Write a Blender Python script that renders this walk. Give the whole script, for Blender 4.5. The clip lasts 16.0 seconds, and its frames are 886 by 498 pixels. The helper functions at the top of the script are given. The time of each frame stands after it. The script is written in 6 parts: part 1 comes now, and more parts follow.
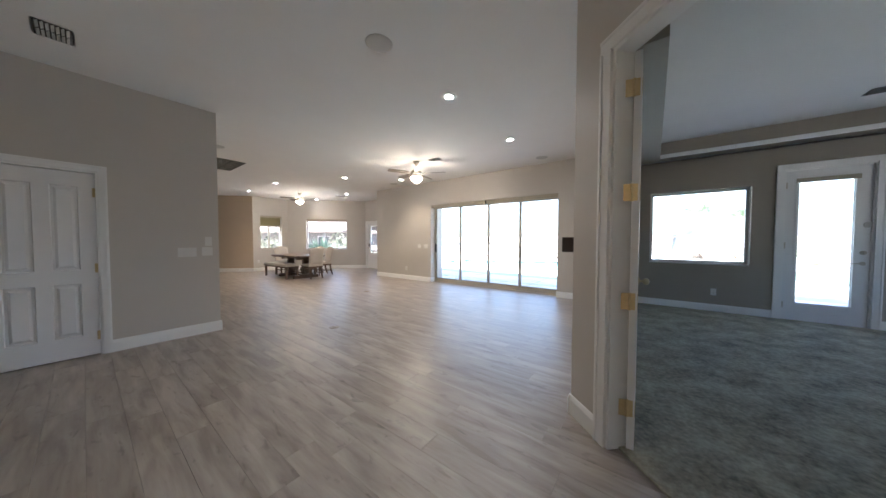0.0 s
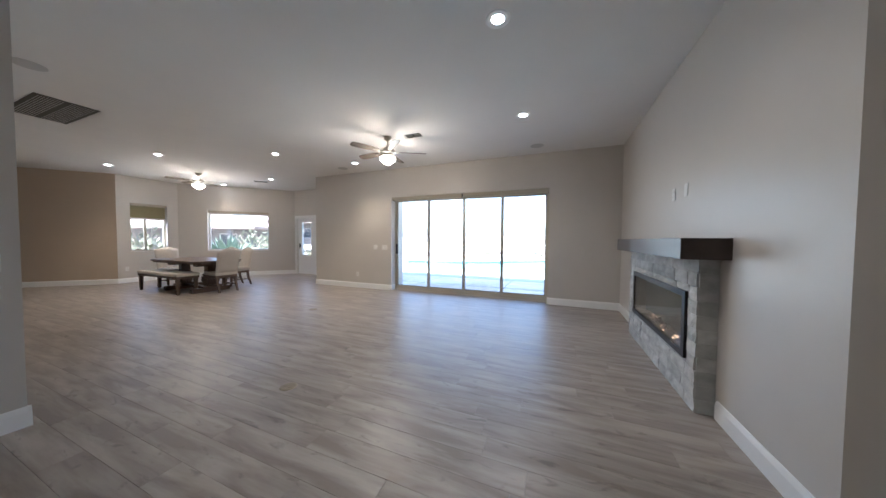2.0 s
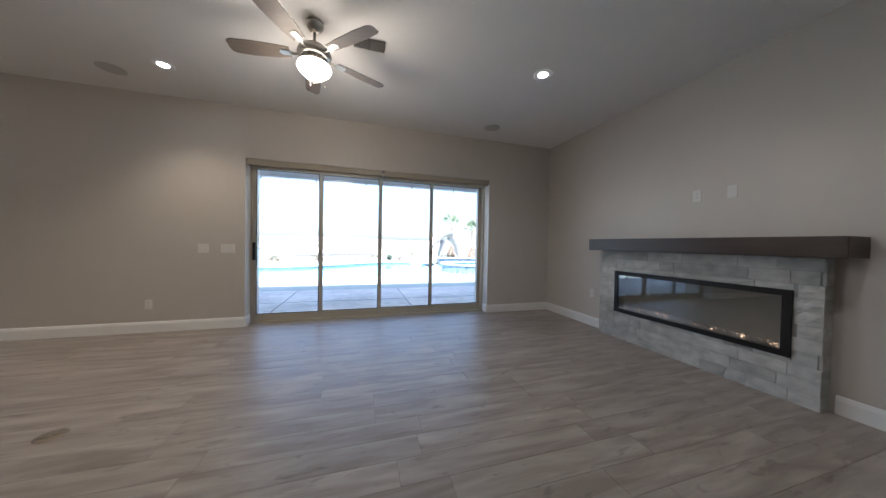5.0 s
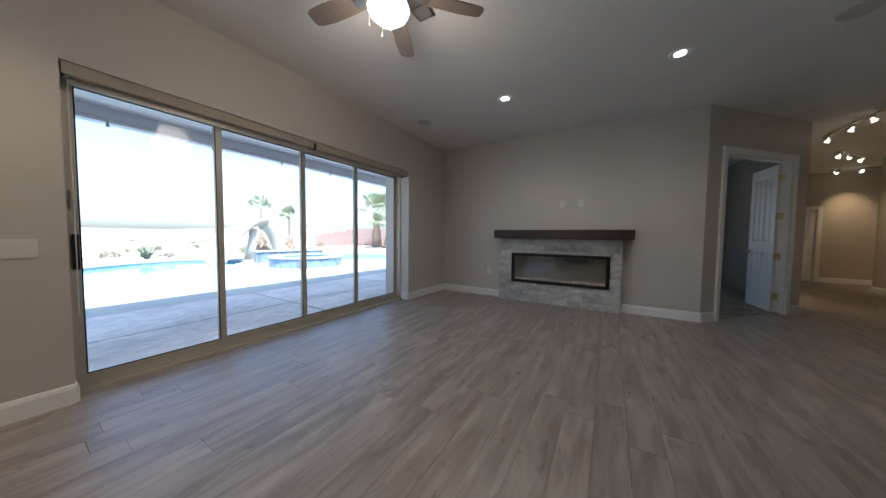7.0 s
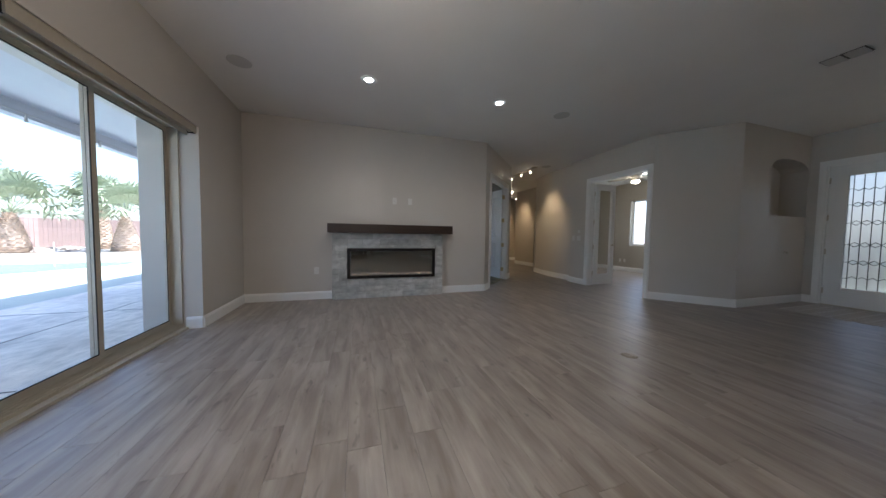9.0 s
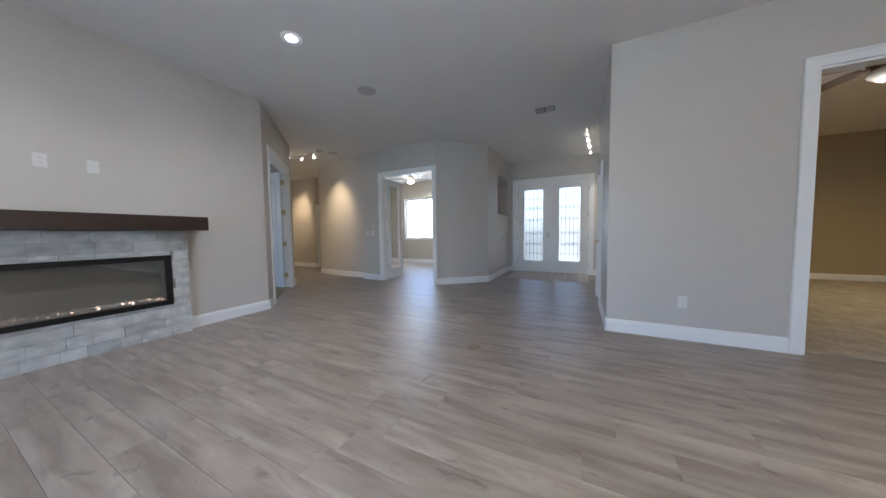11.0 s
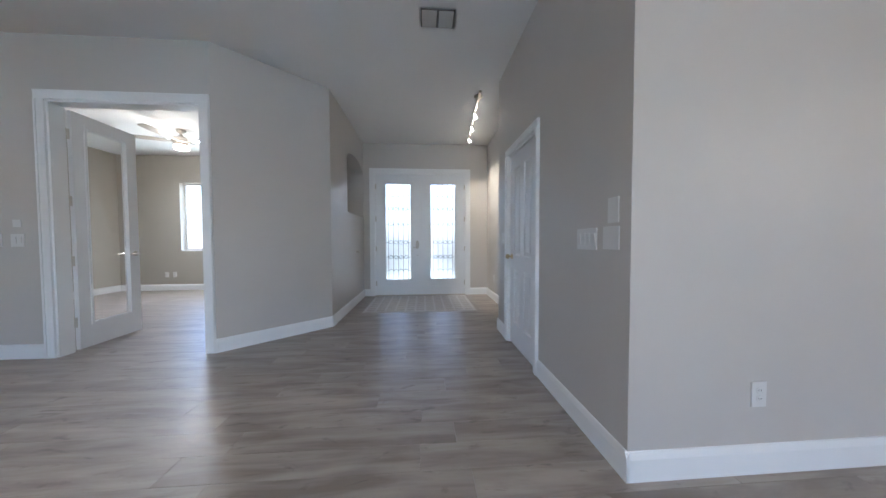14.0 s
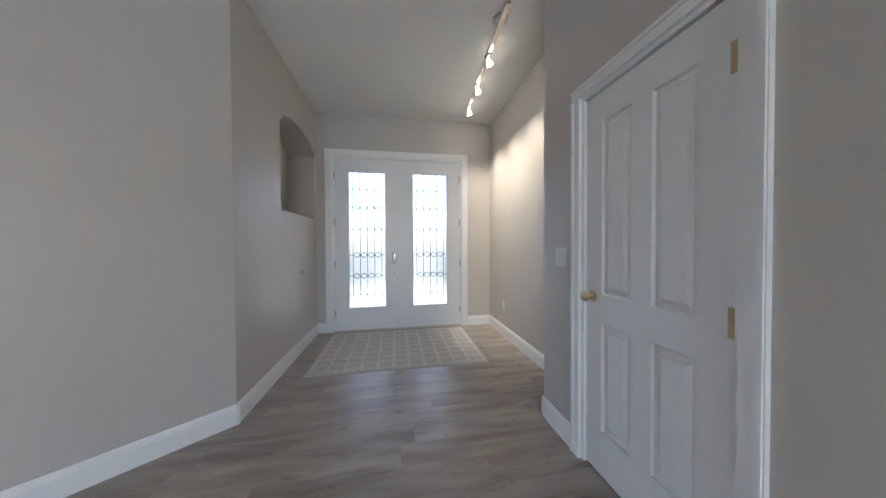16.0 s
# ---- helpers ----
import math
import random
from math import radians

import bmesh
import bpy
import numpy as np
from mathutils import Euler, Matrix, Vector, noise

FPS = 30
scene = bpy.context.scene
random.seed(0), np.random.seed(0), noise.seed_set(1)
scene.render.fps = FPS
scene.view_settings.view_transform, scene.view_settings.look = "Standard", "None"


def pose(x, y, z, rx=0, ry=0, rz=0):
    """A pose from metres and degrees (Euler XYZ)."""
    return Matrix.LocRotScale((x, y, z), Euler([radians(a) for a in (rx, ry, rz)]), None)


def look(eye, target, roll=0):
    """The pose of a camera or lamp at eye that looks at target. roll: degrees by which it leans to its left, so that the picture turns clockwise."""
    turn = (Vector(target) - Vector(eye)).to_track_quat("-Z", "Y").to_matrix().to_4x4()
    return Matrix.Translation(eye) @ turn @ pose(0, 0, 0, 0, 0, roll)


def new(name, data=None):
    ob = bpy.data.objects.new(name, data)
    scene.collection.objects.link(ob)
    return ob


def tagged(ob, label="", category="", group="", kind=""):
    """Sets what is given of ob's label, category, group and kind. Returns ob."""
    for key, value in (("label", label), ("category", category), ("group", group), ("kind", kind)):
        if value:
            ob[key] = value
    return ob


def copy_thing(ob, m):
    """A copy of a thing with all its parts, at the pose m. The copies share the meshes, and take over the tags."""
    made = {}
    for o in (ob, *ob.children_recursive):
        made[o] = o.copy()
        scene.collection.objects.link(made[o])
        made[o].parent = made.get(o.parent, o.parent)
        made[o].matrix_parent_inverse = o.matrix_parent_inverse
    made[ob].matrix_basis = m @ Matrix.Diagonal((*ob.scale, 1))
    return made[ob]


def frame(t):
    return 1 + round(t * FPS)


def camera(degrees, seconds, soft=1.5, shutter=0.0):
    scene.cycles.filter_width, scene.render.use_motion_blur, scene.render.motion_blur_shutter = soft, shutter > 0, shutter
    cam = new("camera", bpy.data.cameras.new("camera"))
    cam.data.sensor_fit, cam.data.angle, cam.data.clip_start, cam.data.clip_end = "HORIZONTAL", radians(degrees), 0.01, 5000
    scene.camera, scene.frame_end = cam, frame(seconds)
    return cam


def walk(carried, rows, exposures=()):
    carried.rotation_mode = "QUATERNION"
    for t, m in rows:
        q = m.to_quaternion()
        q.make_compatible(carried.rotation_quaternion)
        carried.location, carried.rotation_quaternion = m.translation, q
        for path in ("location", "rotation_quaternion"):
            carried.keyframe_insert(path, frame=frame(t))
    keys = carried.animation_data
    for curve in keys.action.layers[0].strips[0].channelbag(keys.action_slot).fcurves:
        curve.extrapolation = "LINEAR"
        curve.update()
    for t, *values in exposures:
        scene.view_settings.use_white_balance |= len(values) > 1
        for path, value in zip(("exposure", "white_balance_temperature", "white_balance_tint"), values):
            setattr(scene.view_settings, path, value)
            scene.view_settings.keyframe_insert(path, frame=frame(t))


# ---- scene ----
cam = camera(116.3, 16.0)
PATH = [
    (0, (0.867, 1.223, 1.285), (-0.348, 2.81, 1.221), 0.1),
    (0.5, (0.458, 1.34, 1.302), (-0.657, 2.999, 1.235), 0.2),
    (1, (0.056, 1.483, 1.316), (-0.953, 3.208, 1.243), 0.3),
    (1.5, (-0.34, 1.599, 1.311), (-1.229, 3.389, 1.239), 0.2),
    (2, (-0.707, 1.762, 1.293), (-1.467, 3.611, 1.226), 0.4),
    (2.5, (-1.062, 1.965, 1.285), (-1.679, 3.867, 1.224), 0.4),
    (3, (-1.41, 2.249, 1.294), (-1.849, 4.2, 1.238), 0.3),
    (3.2, (-1.562, 2.356, 1.293), (-1.915, 4.324, 1.248), 0.6),
    (5.3, (-3.305, 3.379, 1.203), (-2.559, 5.234, 1.165), 0.9),
    (5.5, (-3.498, 3.471, 1.2), (-2.636, 5.275, 1.156), 0.8),
    (6, (-4.002, 3.746, 1.188), (-2.831, 5.367, 1.129), 0.8),
    (6.5, (-4.457, 4.092, 1.197), (-3.0, 5.459, 1.115), 0.6),
    (7, (-4.833, 4.531, 1.197), (-3.127, 5.57, 1.101), 0.6),
    (7.5, (-5.06, 4.937, 1.201), (-3.18, 5.612, 1.095), 0.4),
    (8, (-5.099, 5.32, 1.17), (-3.122, 5.6, 1.069), 0.7),
    (8.5, (-4.998, 5.692, 1.136), (-3.007, 5.531, 1.044), 0.8),
    (9, (-4.795, 5.958, 1.123), (-2.889, 5.358, 1.032), 0.8),
    (9.5, (-4.543, 6.102, 1.106), (-2.816, 5.097, 1.013), 0.7),
    (10, (-4.28, 6.175, 1.097), (-2.821, 4.811, 1.004), 1.0),
    (10.2, (-4.189, 6.146, 1.096), (-2.84, 4.673, 0.989), 0.7),
    (12.3, (-3.2, 5.123, 1.059), (-2.956, 3.14, 0.973), -0.7),
    (12.5, (-3.165, 4.969, 1.052), (-2.996, 2.978, 0.959), -0.1),
    (13, (-3.111, 4.513, 1.062), (-3.078, 2.515, 0.981), -0.1),
    (13.5, (-3.086, 4.039, 1.083), (-3.156, 2.041, 1.018), 0.0),
    (14, (-3.095, 3.569, 1.115), (-3.237, 1.575, 1.053), -0.2),
    (14.5, (-3.077, 3.157, 1.121), (-3.286, 1.169, 1.079), -0.2),
    (15, (-3.058, 2.779, 1.145), (-3.318, 0.796, 1.119), -0.2),
    (15.5, (-3.029, 2.406, 1.197), (-3.329, 0.429, 1.168), -0.2),
    (16, (-3.0, 2.001, 1.222), (-3.333, 0.029, 1.19), -0.3),
]
EXPOSURES = [(0.0, 3.08, 5700, 10), (1.5, 2.86, 5450, 10), (3.0, 2.50, 5300, 10), (5.5, 1.92, 5550, 10), (7.0, 1.75, 5600, 10), (8.5, 1.82, 5600, 10), (9.5, 2.40, 5400, 10), (12.5, 3.12, 5100, 10), (14.5, 3.36, 5100, 10), (15.0, 3.38, 5250, 10), (16.0, 3.50, 5350, 10)]
walk(cam, [(t, look(eye, target, roll)) for t, eye, target, roll in PATH], EXPOSURES)
SKY, SUN, CAN = 0.15, 5.0, 1.0

# ---- world, sun and sky light ----
world = bpy.data.worlds.new("world")
scene.world = world
world.use_nodes = True
wn = world.node_tree.nodes
sky = wn.new("ShaderNodeTexSky")
sky.sky_type, sky.sun_disc = "NISHITA", False
sky.sun_elevation, sky.sun_rotation = radians(62), radians(200)
sky.air_density, sky.dust_density, sky.ozone_density = 1.0, 2.5, 1.0
wn["Background"].inputs["Strength"].default_value = SKY
world.node_tree.links.new(sky.outputs[0], wn["Background"].inputs["Color"])
sun = new("sun", bpy.data.lights.new("sun", "SUN"))
sun.data.energy, sun.data.angle, sun.data.color = SUN, radians(0.6), (1.0, 0.95, 0.88)
sun.matrix_world = look((0, 0, 0), (0.16, 0.44, -0.88))

# ---- materials ----


def mat(name, color, rough=0.6, metal=0.0, var=0.0, scale=8.0, bump=0.0, bscale=60.0, stretch=(1, 1, 1), emit=0.0, coat=0.0, rand=0.0, coord="Object", spec=0.5):
    """A principled material with a large and a fine variation in colour and a fine relief."""
    m = bpy.data.materials.new(name)
    m.use_nodes = True
    nt = m.node_tree
    n, link = nt.nodes, nt.links.new
    b = n["Principled BSDF"]
    b.inputs["Base Color"].default_value = (*color, 1)
    b.inputs["Roughness"].default_value = rough
    b.inputs["Metallic"].default_value = metal
    b.inputs["Coat Weight"].default_value = coat
    b.inputs["Specular IOR Level"].default_value = spec
    if emit:
        b.inputs["Emission Color"].default_value = (*color, 1)
        b.inputs["Emission Strength"].default_value = emit
    if var or bump or rand:
        tc, mp = n.new("ShaderNodeTexCoord"), n.new("ShaderNodeMapping")
        mp.inputs["Scale"].default_value = stretch
        link(tc.outputs[coord], mp.inputs["Vector"])
    if var or rand:
        big, fine = n.new("ShaderNodeTexNoise"), n.new("ShaderNodeTexNoise")
        big.inputs["Scale"].default_value, fine.inputs["Scale"].default_value = scale * 0.12, scale
        fine.inputs["Detail"].default_value = 6
        link(mp.outputs[0], big.inputs["Vector"]), link(mp.outputs[0], fine.inputs["Vector"])
        add = n.new("ShaderNodeMath")
        add.operation = "ADD"
        link(big.outputs["Fac"], add.inputs[0]), link(fine.outputs["Fac"], add.inputs[1])
        mr = n.new("ShaderNodeMapRange")
        mr.inputs["From Min"].default_value, mr.inputs["From Max"].default_value = 0.6, 1.4
        mr.inputs["To Min"].default_value, mr.inputs["To Max"].default_value = 1 - var, 1 + var
        link(add.outputs[0], mr.inputs["Value"])
        last = mr.outputs[0]
        if rand:
            oi, r2, mu = n.new("ShaderNodeObjectInfo"), n.new("ShaderNodeMapRange"), n.new("ShaderNodeMath")
            r2.inputs["To Min"].default_value, r2.inputs["To Max"].default_value = 1 - rand, 1 + rand
            mu.operation = "MULTIPLY"
            link(oi.outputs["Random"], r2.inputs["Value"]), link(r2.outputs[0], mu.inputs[0]), link(last, mu.inputs[1])
            last = mu.outputs[0]
        sc = n.new("ShaderNodeVectorMath")
        sc.operation = "SCALE"
        sc.inputs[0].default_value = color
        link(last, sc.inputs["Scale"]), link(sc.outputs[0], b.inputs["Base Color"])
    if bump:
        bn, bu = n.new("ShaderNodeTexNoise"), n.new("ShaderNodeBump")
        bn.inputs["Scale"].default_value, bn.inputs["Detail"].default_value = bscale, 4
        bu.inputs["Strength"].default_value, bu.inputs["Distance"].default_value = bump, 0.004
        link(mp.outputs[0], bn.inputs["Vector"]), link(bn.outputs["Fac"], bu.inputs["Height"]), link(bu.outputs[0], b.inputs["Normal"])
    return m


def wood_floor_mat():
    """Grey-brown vinyl planks: long streaks, small dark knots, each plank a little different."""
    m = bpy.data.materials.new("plank_vinyl")
    m.use_nodes = True
    n, link = m.node_tree.nodes, m.node_tree.links.new
    b = n["Principled BSDF"]
    tc, oi = n.new("ShaderNodeTexCoord"), n.new("ShaderNodeObjectInfo")
    geo = n.new("ShaderNodeNewGeometry")
    off, add = n.new("ShaderNodeVectorMath"), n.new("ShaderNodeVectorMath")
    both = n.new("ShaderNodeMath")
    both.operation = "ADD"
    link(oi.outputs["Random"], both.inputs[0]), link(geo.outputs["Random Per Island"], both.inputs[1])
    off.operation, add.operation = "SCALE", "ADD"
    off.inputs[0].default_value = (37, 53, 0)
    link(both.outputs[0], off.inputs["Scale"])
    link(tc.outputs["Object"], add.inputs[0]), link(off.outputs[0], add.inputs[1])

    def streak(sx, sy, detail, dist=0.0):
        mp, t = n.new("ShaderNodeMapping"), n.new("ShaderNodeTexNoise")
        mp.inputs["Scale"].default_value = (sx, sy, 1)
        t.inputs["Scale"].default_value, t.inputs["Detail"].default_value, t.inputs["Distortion"].default_value = 1.0, detail, dist
        link(add.outputs[0], mp.inputs["Vector"]), link(mp.outputs[0], t.inputs["Vector"])
        return t.outputs["Fac"]

    broad, grain, knots = streak(1.7, 10, 6, 0.5), streak(5, 60, 6), streak(6.0, 16, 3, 0.8)
    mix = n.new("ShaderNodeMath")
    mix.operation = "MULTIPLY_ADD"
    mix.inputs[1].default_value = 0.15
    link(grain, mix.inputs[0]), link(broad, mix.inputs[2])
    ramp = n.new("ShaderNodeValToRGB")
    e = ramp.color_ramp.elements
    e[0].position, e[0].color = 0.43, (*FLOOR_DARK, 1)
    e[1].position, e[1].color = 0.76, (*FLOOR_LIGHT, 1)
    mid = e.new(0.58)
    mid.color = (*FLOOR_MID, 1)
    link(mix.outputs[0], ramp.inputs[0])
    kr = n.new("ShaderNodeMapRange")
    kr.inputs["From Min"].default_value, kr.inputs["From Max"].default_value = 0.61, 0.74
    kr.inputs["To Min"].default_value, kr.inputs["To Max"].default_value = 1.0, 0.62
    link(knots, kr.inputs["Value"])
    tone, mul, sc = n.new("ShaderNodeMapRange"), n.new("ShaderNodeMath"), n.new("ShaderNodeVectorMath")
    tone.inputs["To Min"].default_value, tone.inputs["To Max"].default_value = 0.93, 1.07
    fr = n.new("ShaderNodeMath")
    fr.operation = "FRACT"
    link(both.outputs[0], fr.inputs[0]), link(fr.outputs[0], tone.inputs["Value"])
    mul.operation, sc.operation = "MULTIPLY", "SCALE"
    link(kr.outputs[0], mul.inputs[0]), link(tone.outputs[0], mul.inputs[1])
    link(ramp.outputs[0], sc.inputs[0]), link(mul.outputs[0], sc.inputs["Scale"])
    link(sc.outputs[0], b.inputs["Base Color"])
    b.inputs["Specular IOR Level"].default_value = 0.8
    rr = n.new("ShaderNodeMapRange")
    rr.inputs["To Min"].default_value, rr.inputs["To Max"].default_value = 0.26, 0.54
    link(broad, rr.inputs["Value"]), link(rr.outputs[0], b.inputs["Roughness"])
    bu = n.new("ShaderNodeBump")
    bu.inputs["Strength"].default_value, bu.inputs["Distance"].default_value = 0.25, 0.002
    link(grain, bu.inputs["Height"]), link(bu.outputs[0], b.inputs["Normal"])
    return m


def pane_mat(name, tint=(1, 1, 1), rough=0.0, base=0.02):
    """Window glass: clear, with the mirror sheen that glass has at low angles."""
    m = bpy.data.materials.new(name)
    m.use_nodes = True
    nt = m.node_tree
    n, link = nt.nodes, nt.links.new
    n.remove(n["Principled BSDF"])
    t, g, f, mix = n.new("ShaderNodeBsdfTransparent"), n.new("ShaderNodeBsdfGlossy"), n.new("ShaderNodeMath"), n.new("ShaderNodeMixShader")
    lw, ad = n.new("ShaderNodeLayerWeight"), n.new("ShaderNodeMath")
    f.operation, ad.operation, f.use_clamp = "POWER", "MULTIPLY_ADD", True
    f.inputs[1].default_value, ad.inputs[1].default_value, ad.inputs[2].default_value = 5.0, 0.6, base
    link(lw.outputs["Facing"], f.inputs[0]), link(f.outputs[0], ad.inputs[0])
    t.inputs["Color"].default_value, g.inputs["Roughness"].default_value = (*tint, 1), rough
    link(ad.outputs[0], mix.inputs[0]), link(t.outputs[0], mix.inputs[1]), link(g.outputs[0], mix.inputs[2])
    link(mix.outputs[0], n["Material Output"].inputs["Surface"])
    return m


FLOOR_DARK, FLOOR_MID, FLOOR_LIGHT = (0.222, 0.187, 0.156), (0.308, 0.268, 0.230), (0.398, 0.355, 0.312)
M_WALL = mat("greige_wall_paint", (0.525, 0.494, 0.455), 0.36, var=0.03, scale=3, bump=0.12, bscale=220)
M_ACCENT = mat("beige_wall_paint", (0.47, 0.385, 0.295), 0.6, var=0.03, scale=3, bump=0.12, bscale=220)
# Same greige as M_WALL, with the hall spots' warm glow mixed into the colour.
M_WALL_WARMLIT = mat("greige_paint_warm_lit", (0.49, 0.445, 0.385), 0.5, var=0.03, scale=3, bump=0.12, bscale=220)
M_BEDWALL = mat("taupe_wall_paint", (0.305, 0.275, 0.225), 0.6, var=0.03, scale=3, bump=0.12, bscale=220)
M_OFFWALL = mat("olive_greige_wall_paint", (0.42, 0.39, 0.33), 0.6, var=0.03, scale=3, bump=0.12, bscale=220)
M_CEIL = mat("ceiling_paint", (0.745, 0.73, 0.71), 0.85, var=0.03, scale=2, bump=0.2, bscale=150)
M_CEIL2 = mat("white_ceiling_paint", (0.72, 0.71, 0.69), 0.85, var=0.03, scale=2, bump=0.2, bscale=150)
M_TRIM = mat("white_trim_paint", (0.80, 0.80, 0.79), 0.32, var=0.015, scale=5)
M_DOOR = mat("white_door_paint", (0.78, 0.78, 0.78), 0.3, var=0.02, scale=5, bump=0.05, bscale=90)
M_PLASTIC = mat("white_plastic", (0.66, 0.65, 0.625), 0.35, var=0.01, scale=20)
M_BRASS = mat("worn_brass", (0.58, 0.47, 0.28), 0.34, 1.0, var=0.12, scale=40)
M_NICKEL = mat("brushed_nickel", (0.56, 0.52, 0.46), 0.3, 1.0, var=0.08, scale=40)
M_CHAMP = mat("champagne_aluminium", (0.50, 0.46, 0.38), 0.42, 0.35, var=0.04, scale=10)
M_FLOOR = wood_floor_mat()
M_SUB = mat("joint_shade", (0.15, 0.13, 0.115), 0.9)
M_CARPET = mat("grey_carpet", (0.30, 0.28, 0.205), 0.95, var=0.6, scale=34, bump=1.0, bscale=60)
M_CARPET2 = mat("beige_carpet", (0.37, 0.33, 0.26), 0.95, var=0.35, scale=40, bump=1.0, bscale=130)
M_GLASS = pane_mat("window_glass")
M_BLACK = mat("black_metal", (0.015, 0.014, 0.014), 0.4, 0.5)
M_MANTEL = mat("espresso_wood", (0.035, 0.022, 0.017), 0.3, var=0.35, scale=30, stretch=(4, 0.4, 4), bump=0.3, bscale=60)
M_GROUT = mat("grey_grout", (0.30, 0.30, 0.29), 0.9, var=0.1, scale=60)
M_STONE = mat("grey_split_stone", (0.46, 0.46, 0.44), 0.75, var=0.38, scale=9, stretch=(1, 1, 1.5), bump=0.9, bscale=55, rand=0.16)
M_TABLE = mat("walnut_stained_wood", (0.115, 0.073, 0.050), 0.35, var=0.3, scale=30, stretch=(0.4, 5, 5), bump=0.2, bscale=60)
M_FABRIC = mat("cream_linen", (0.53, 0.49, 0.44), 0.95, var=0.08, scale=60, bump=0.6, bscale=500)
M_CHERRY = mat("cherry_wood", (0.20, 0.075, 0.03), 0.4, var=0.25, scale=20, stretch=(4, 4, 0.5))
M_BLADE = mat("driftwood_blade", (0.13, 0.105, 0.085), 0.5, var=0.2, scale=30, stretch=(0.5, 6, 1))
M_SHADE = mat("roller_shade_fabric", (0.40, 0.36, 0.29), 0.9, var=0.05, scale=80)
M_GLOW = mat("lit_lens", (1.0, 0.95, 0.88), 0.4, emit=10.0)
M_GLOWDIM = mat("spot_lens", (1.0, 0.85, 0.62), 0.4, emit=6.0)
M_BOWL = mat("frosted_bowl", (1.0, 0.88, 0.70), 0.5, emit=2.2)
M_LEAD = mat("leaded_came", (0.09, 0.085, 0.08), 0.5)
M_LEADED = mat("textured_entry_glass", (0.35, 0.34, 0.33), 0.3)
M_LEADED.node_tree.nodes["Principled BSDF"].inputs["Transmission Weight"].default_value = 0.92
M_BEVEL = pane_mat("textured_glass", (0.93, 0.95, 0.97), 0.2)
M_MAT = mat("door_mat_weave", (0.50, 0.475, 0.445), 0.95, var=0.12, scale=90, bump=0.6, bscale=400)
M_MATLINE = mat("door_mat_bands", (0.61, 0.595, 0.575), 0.95, var=0.12, scale=90, bump=0.6, bscale=400)
M_CONC = mat("stamped_concrete", (0.70, 0.64, 0.575), 0.7, var=0.36, scale=7, stretch=(1, 1.6, 1), bump=1.0, bscale=6)
M_DECK = mat("pale_pool_deck", (0.36, 0.40, 0.36), 0.8, var=0.08, scale=6, bump=0.4, bscale=40)
M_SOFFIT = mat("patio_soffit_paint", (0.62, 0.62, 0.66), 0.85, var=0.04, scale=3)
M_STUCCO = mat("pale_stucco", (0.58, 0.55, 0.50), 0.9, var=0.08, scale=8, bump=0.8, bscale=80)
M_POOLTILE = mat("blue_pool_tile", (0.16, 0.24, 0.36), 0.25, var=0.35, scale=14, rand=0.3)
M_WATER = mat("pool_water", (0.16, 0.50, 0.60), 0.06, var=0.15, scale=3, bump=0.6, bscale=3)
M_SLIDE = mat("sand_slide_shell", (0.33, 0.305, 0.285), 0.5, var=0.1, scale=6)
M_TURF = mat("artificial_turf", (0.10, 0.17, 0.11), 0.95, var=0.3, scale=50, bump=0.8, bscale=200)
M_GRAVEL = mat("white_gravel", (0.42, 0.39, 0.345), 0.95, var=0.35, scale=30, bump=1.0, bscale=40)
M_DESERT = mat("desert_ground", (0.19, 0.165, 0.135), 0.95, var=0.55, scale=0.12, bump=0.5, bscale=2)
M_FENCE = mat("brown_fence_paint", (0.26, 0.19, 0.17), 0.8, var=0.12, scale=12, rand=0.1)
M_TRUNK = mat("palm_boot_husk", (0.40, 0.31, 0.235), 0.9, var=0.35, scale=20, bump=0.8, bscale=40)
M_FROND = mat("palm_frond", (0.26, 0.30, 0.20), 0.6, var=0.3, scale=12)
M_AGAVE = mat("agave_leaf", (0.14, 0.19, 0.14), 0.6, var=0.25, scale=9)
M_BUSH = mat("desert_shrub_leaf", (0.16, 0.165, 0.11), 0.8, var=0.35, scale=14)
M_ROOF = mat("roof_tile_brown", (0.24, 0.19, 0.16), 0.85, var=0.25, scale=9)
M_ROCK = mat("landscape_rock", (0.40, 0.33, 0.27), 0.9, var=0.3, scale=6, bump=1, bscale=14)
M_SCREEN = mat("dark_firebox", (0.02, 0.02, 0.02), 0.5)
M_EMBER = mat("ember_crystal", (1.0, 0.60, 0.36), 0.3, emit=0.9)
M_CRYSTAL = mat("clear_crystal", (0.45, 0.42, 0.42), 0.15, var=0.3, scale=60)
M_GRILLE = mat("grey_grille_paint", (0.50, 0.49, 0.47), 0.5)
M_DUCT = mat("duct_shade", (0.13, 0.13, 0.125), 0.8)
M_DARKSLOT = mat("dark_slot", (0.03, 0.03, 0.03), 0.8)

# ---- mesh helpers ----


def done(name, bm, material, parent=None, label="", smooth=False, kind="", category="", group="", m=None):
    """Links a bmesh as one mesh object."""
    bmesh.ops.recalc_face_normals(bm, faces=bm.faces[:])
    me = bpy.data.meshes.new(name)
    bm.to_mesh(me), bm.free()
    for one in material if isinstance(material, (list, tuple)) else [material]:
        me.materials.append(one)
    if smooth:
        me.shade_smooth()
    ob = new(name, me)
    ob.parent = parent
    if m is not None:
        ob.matrix_basis = m
    return tagged(ob, label, category, group, kind)


def thing(name, m, label, category, group=""):
    e = new(name)
    e.empty_display_size = 0.1
    e.matrix_basis = m
    return tagged(e, label, category, group)


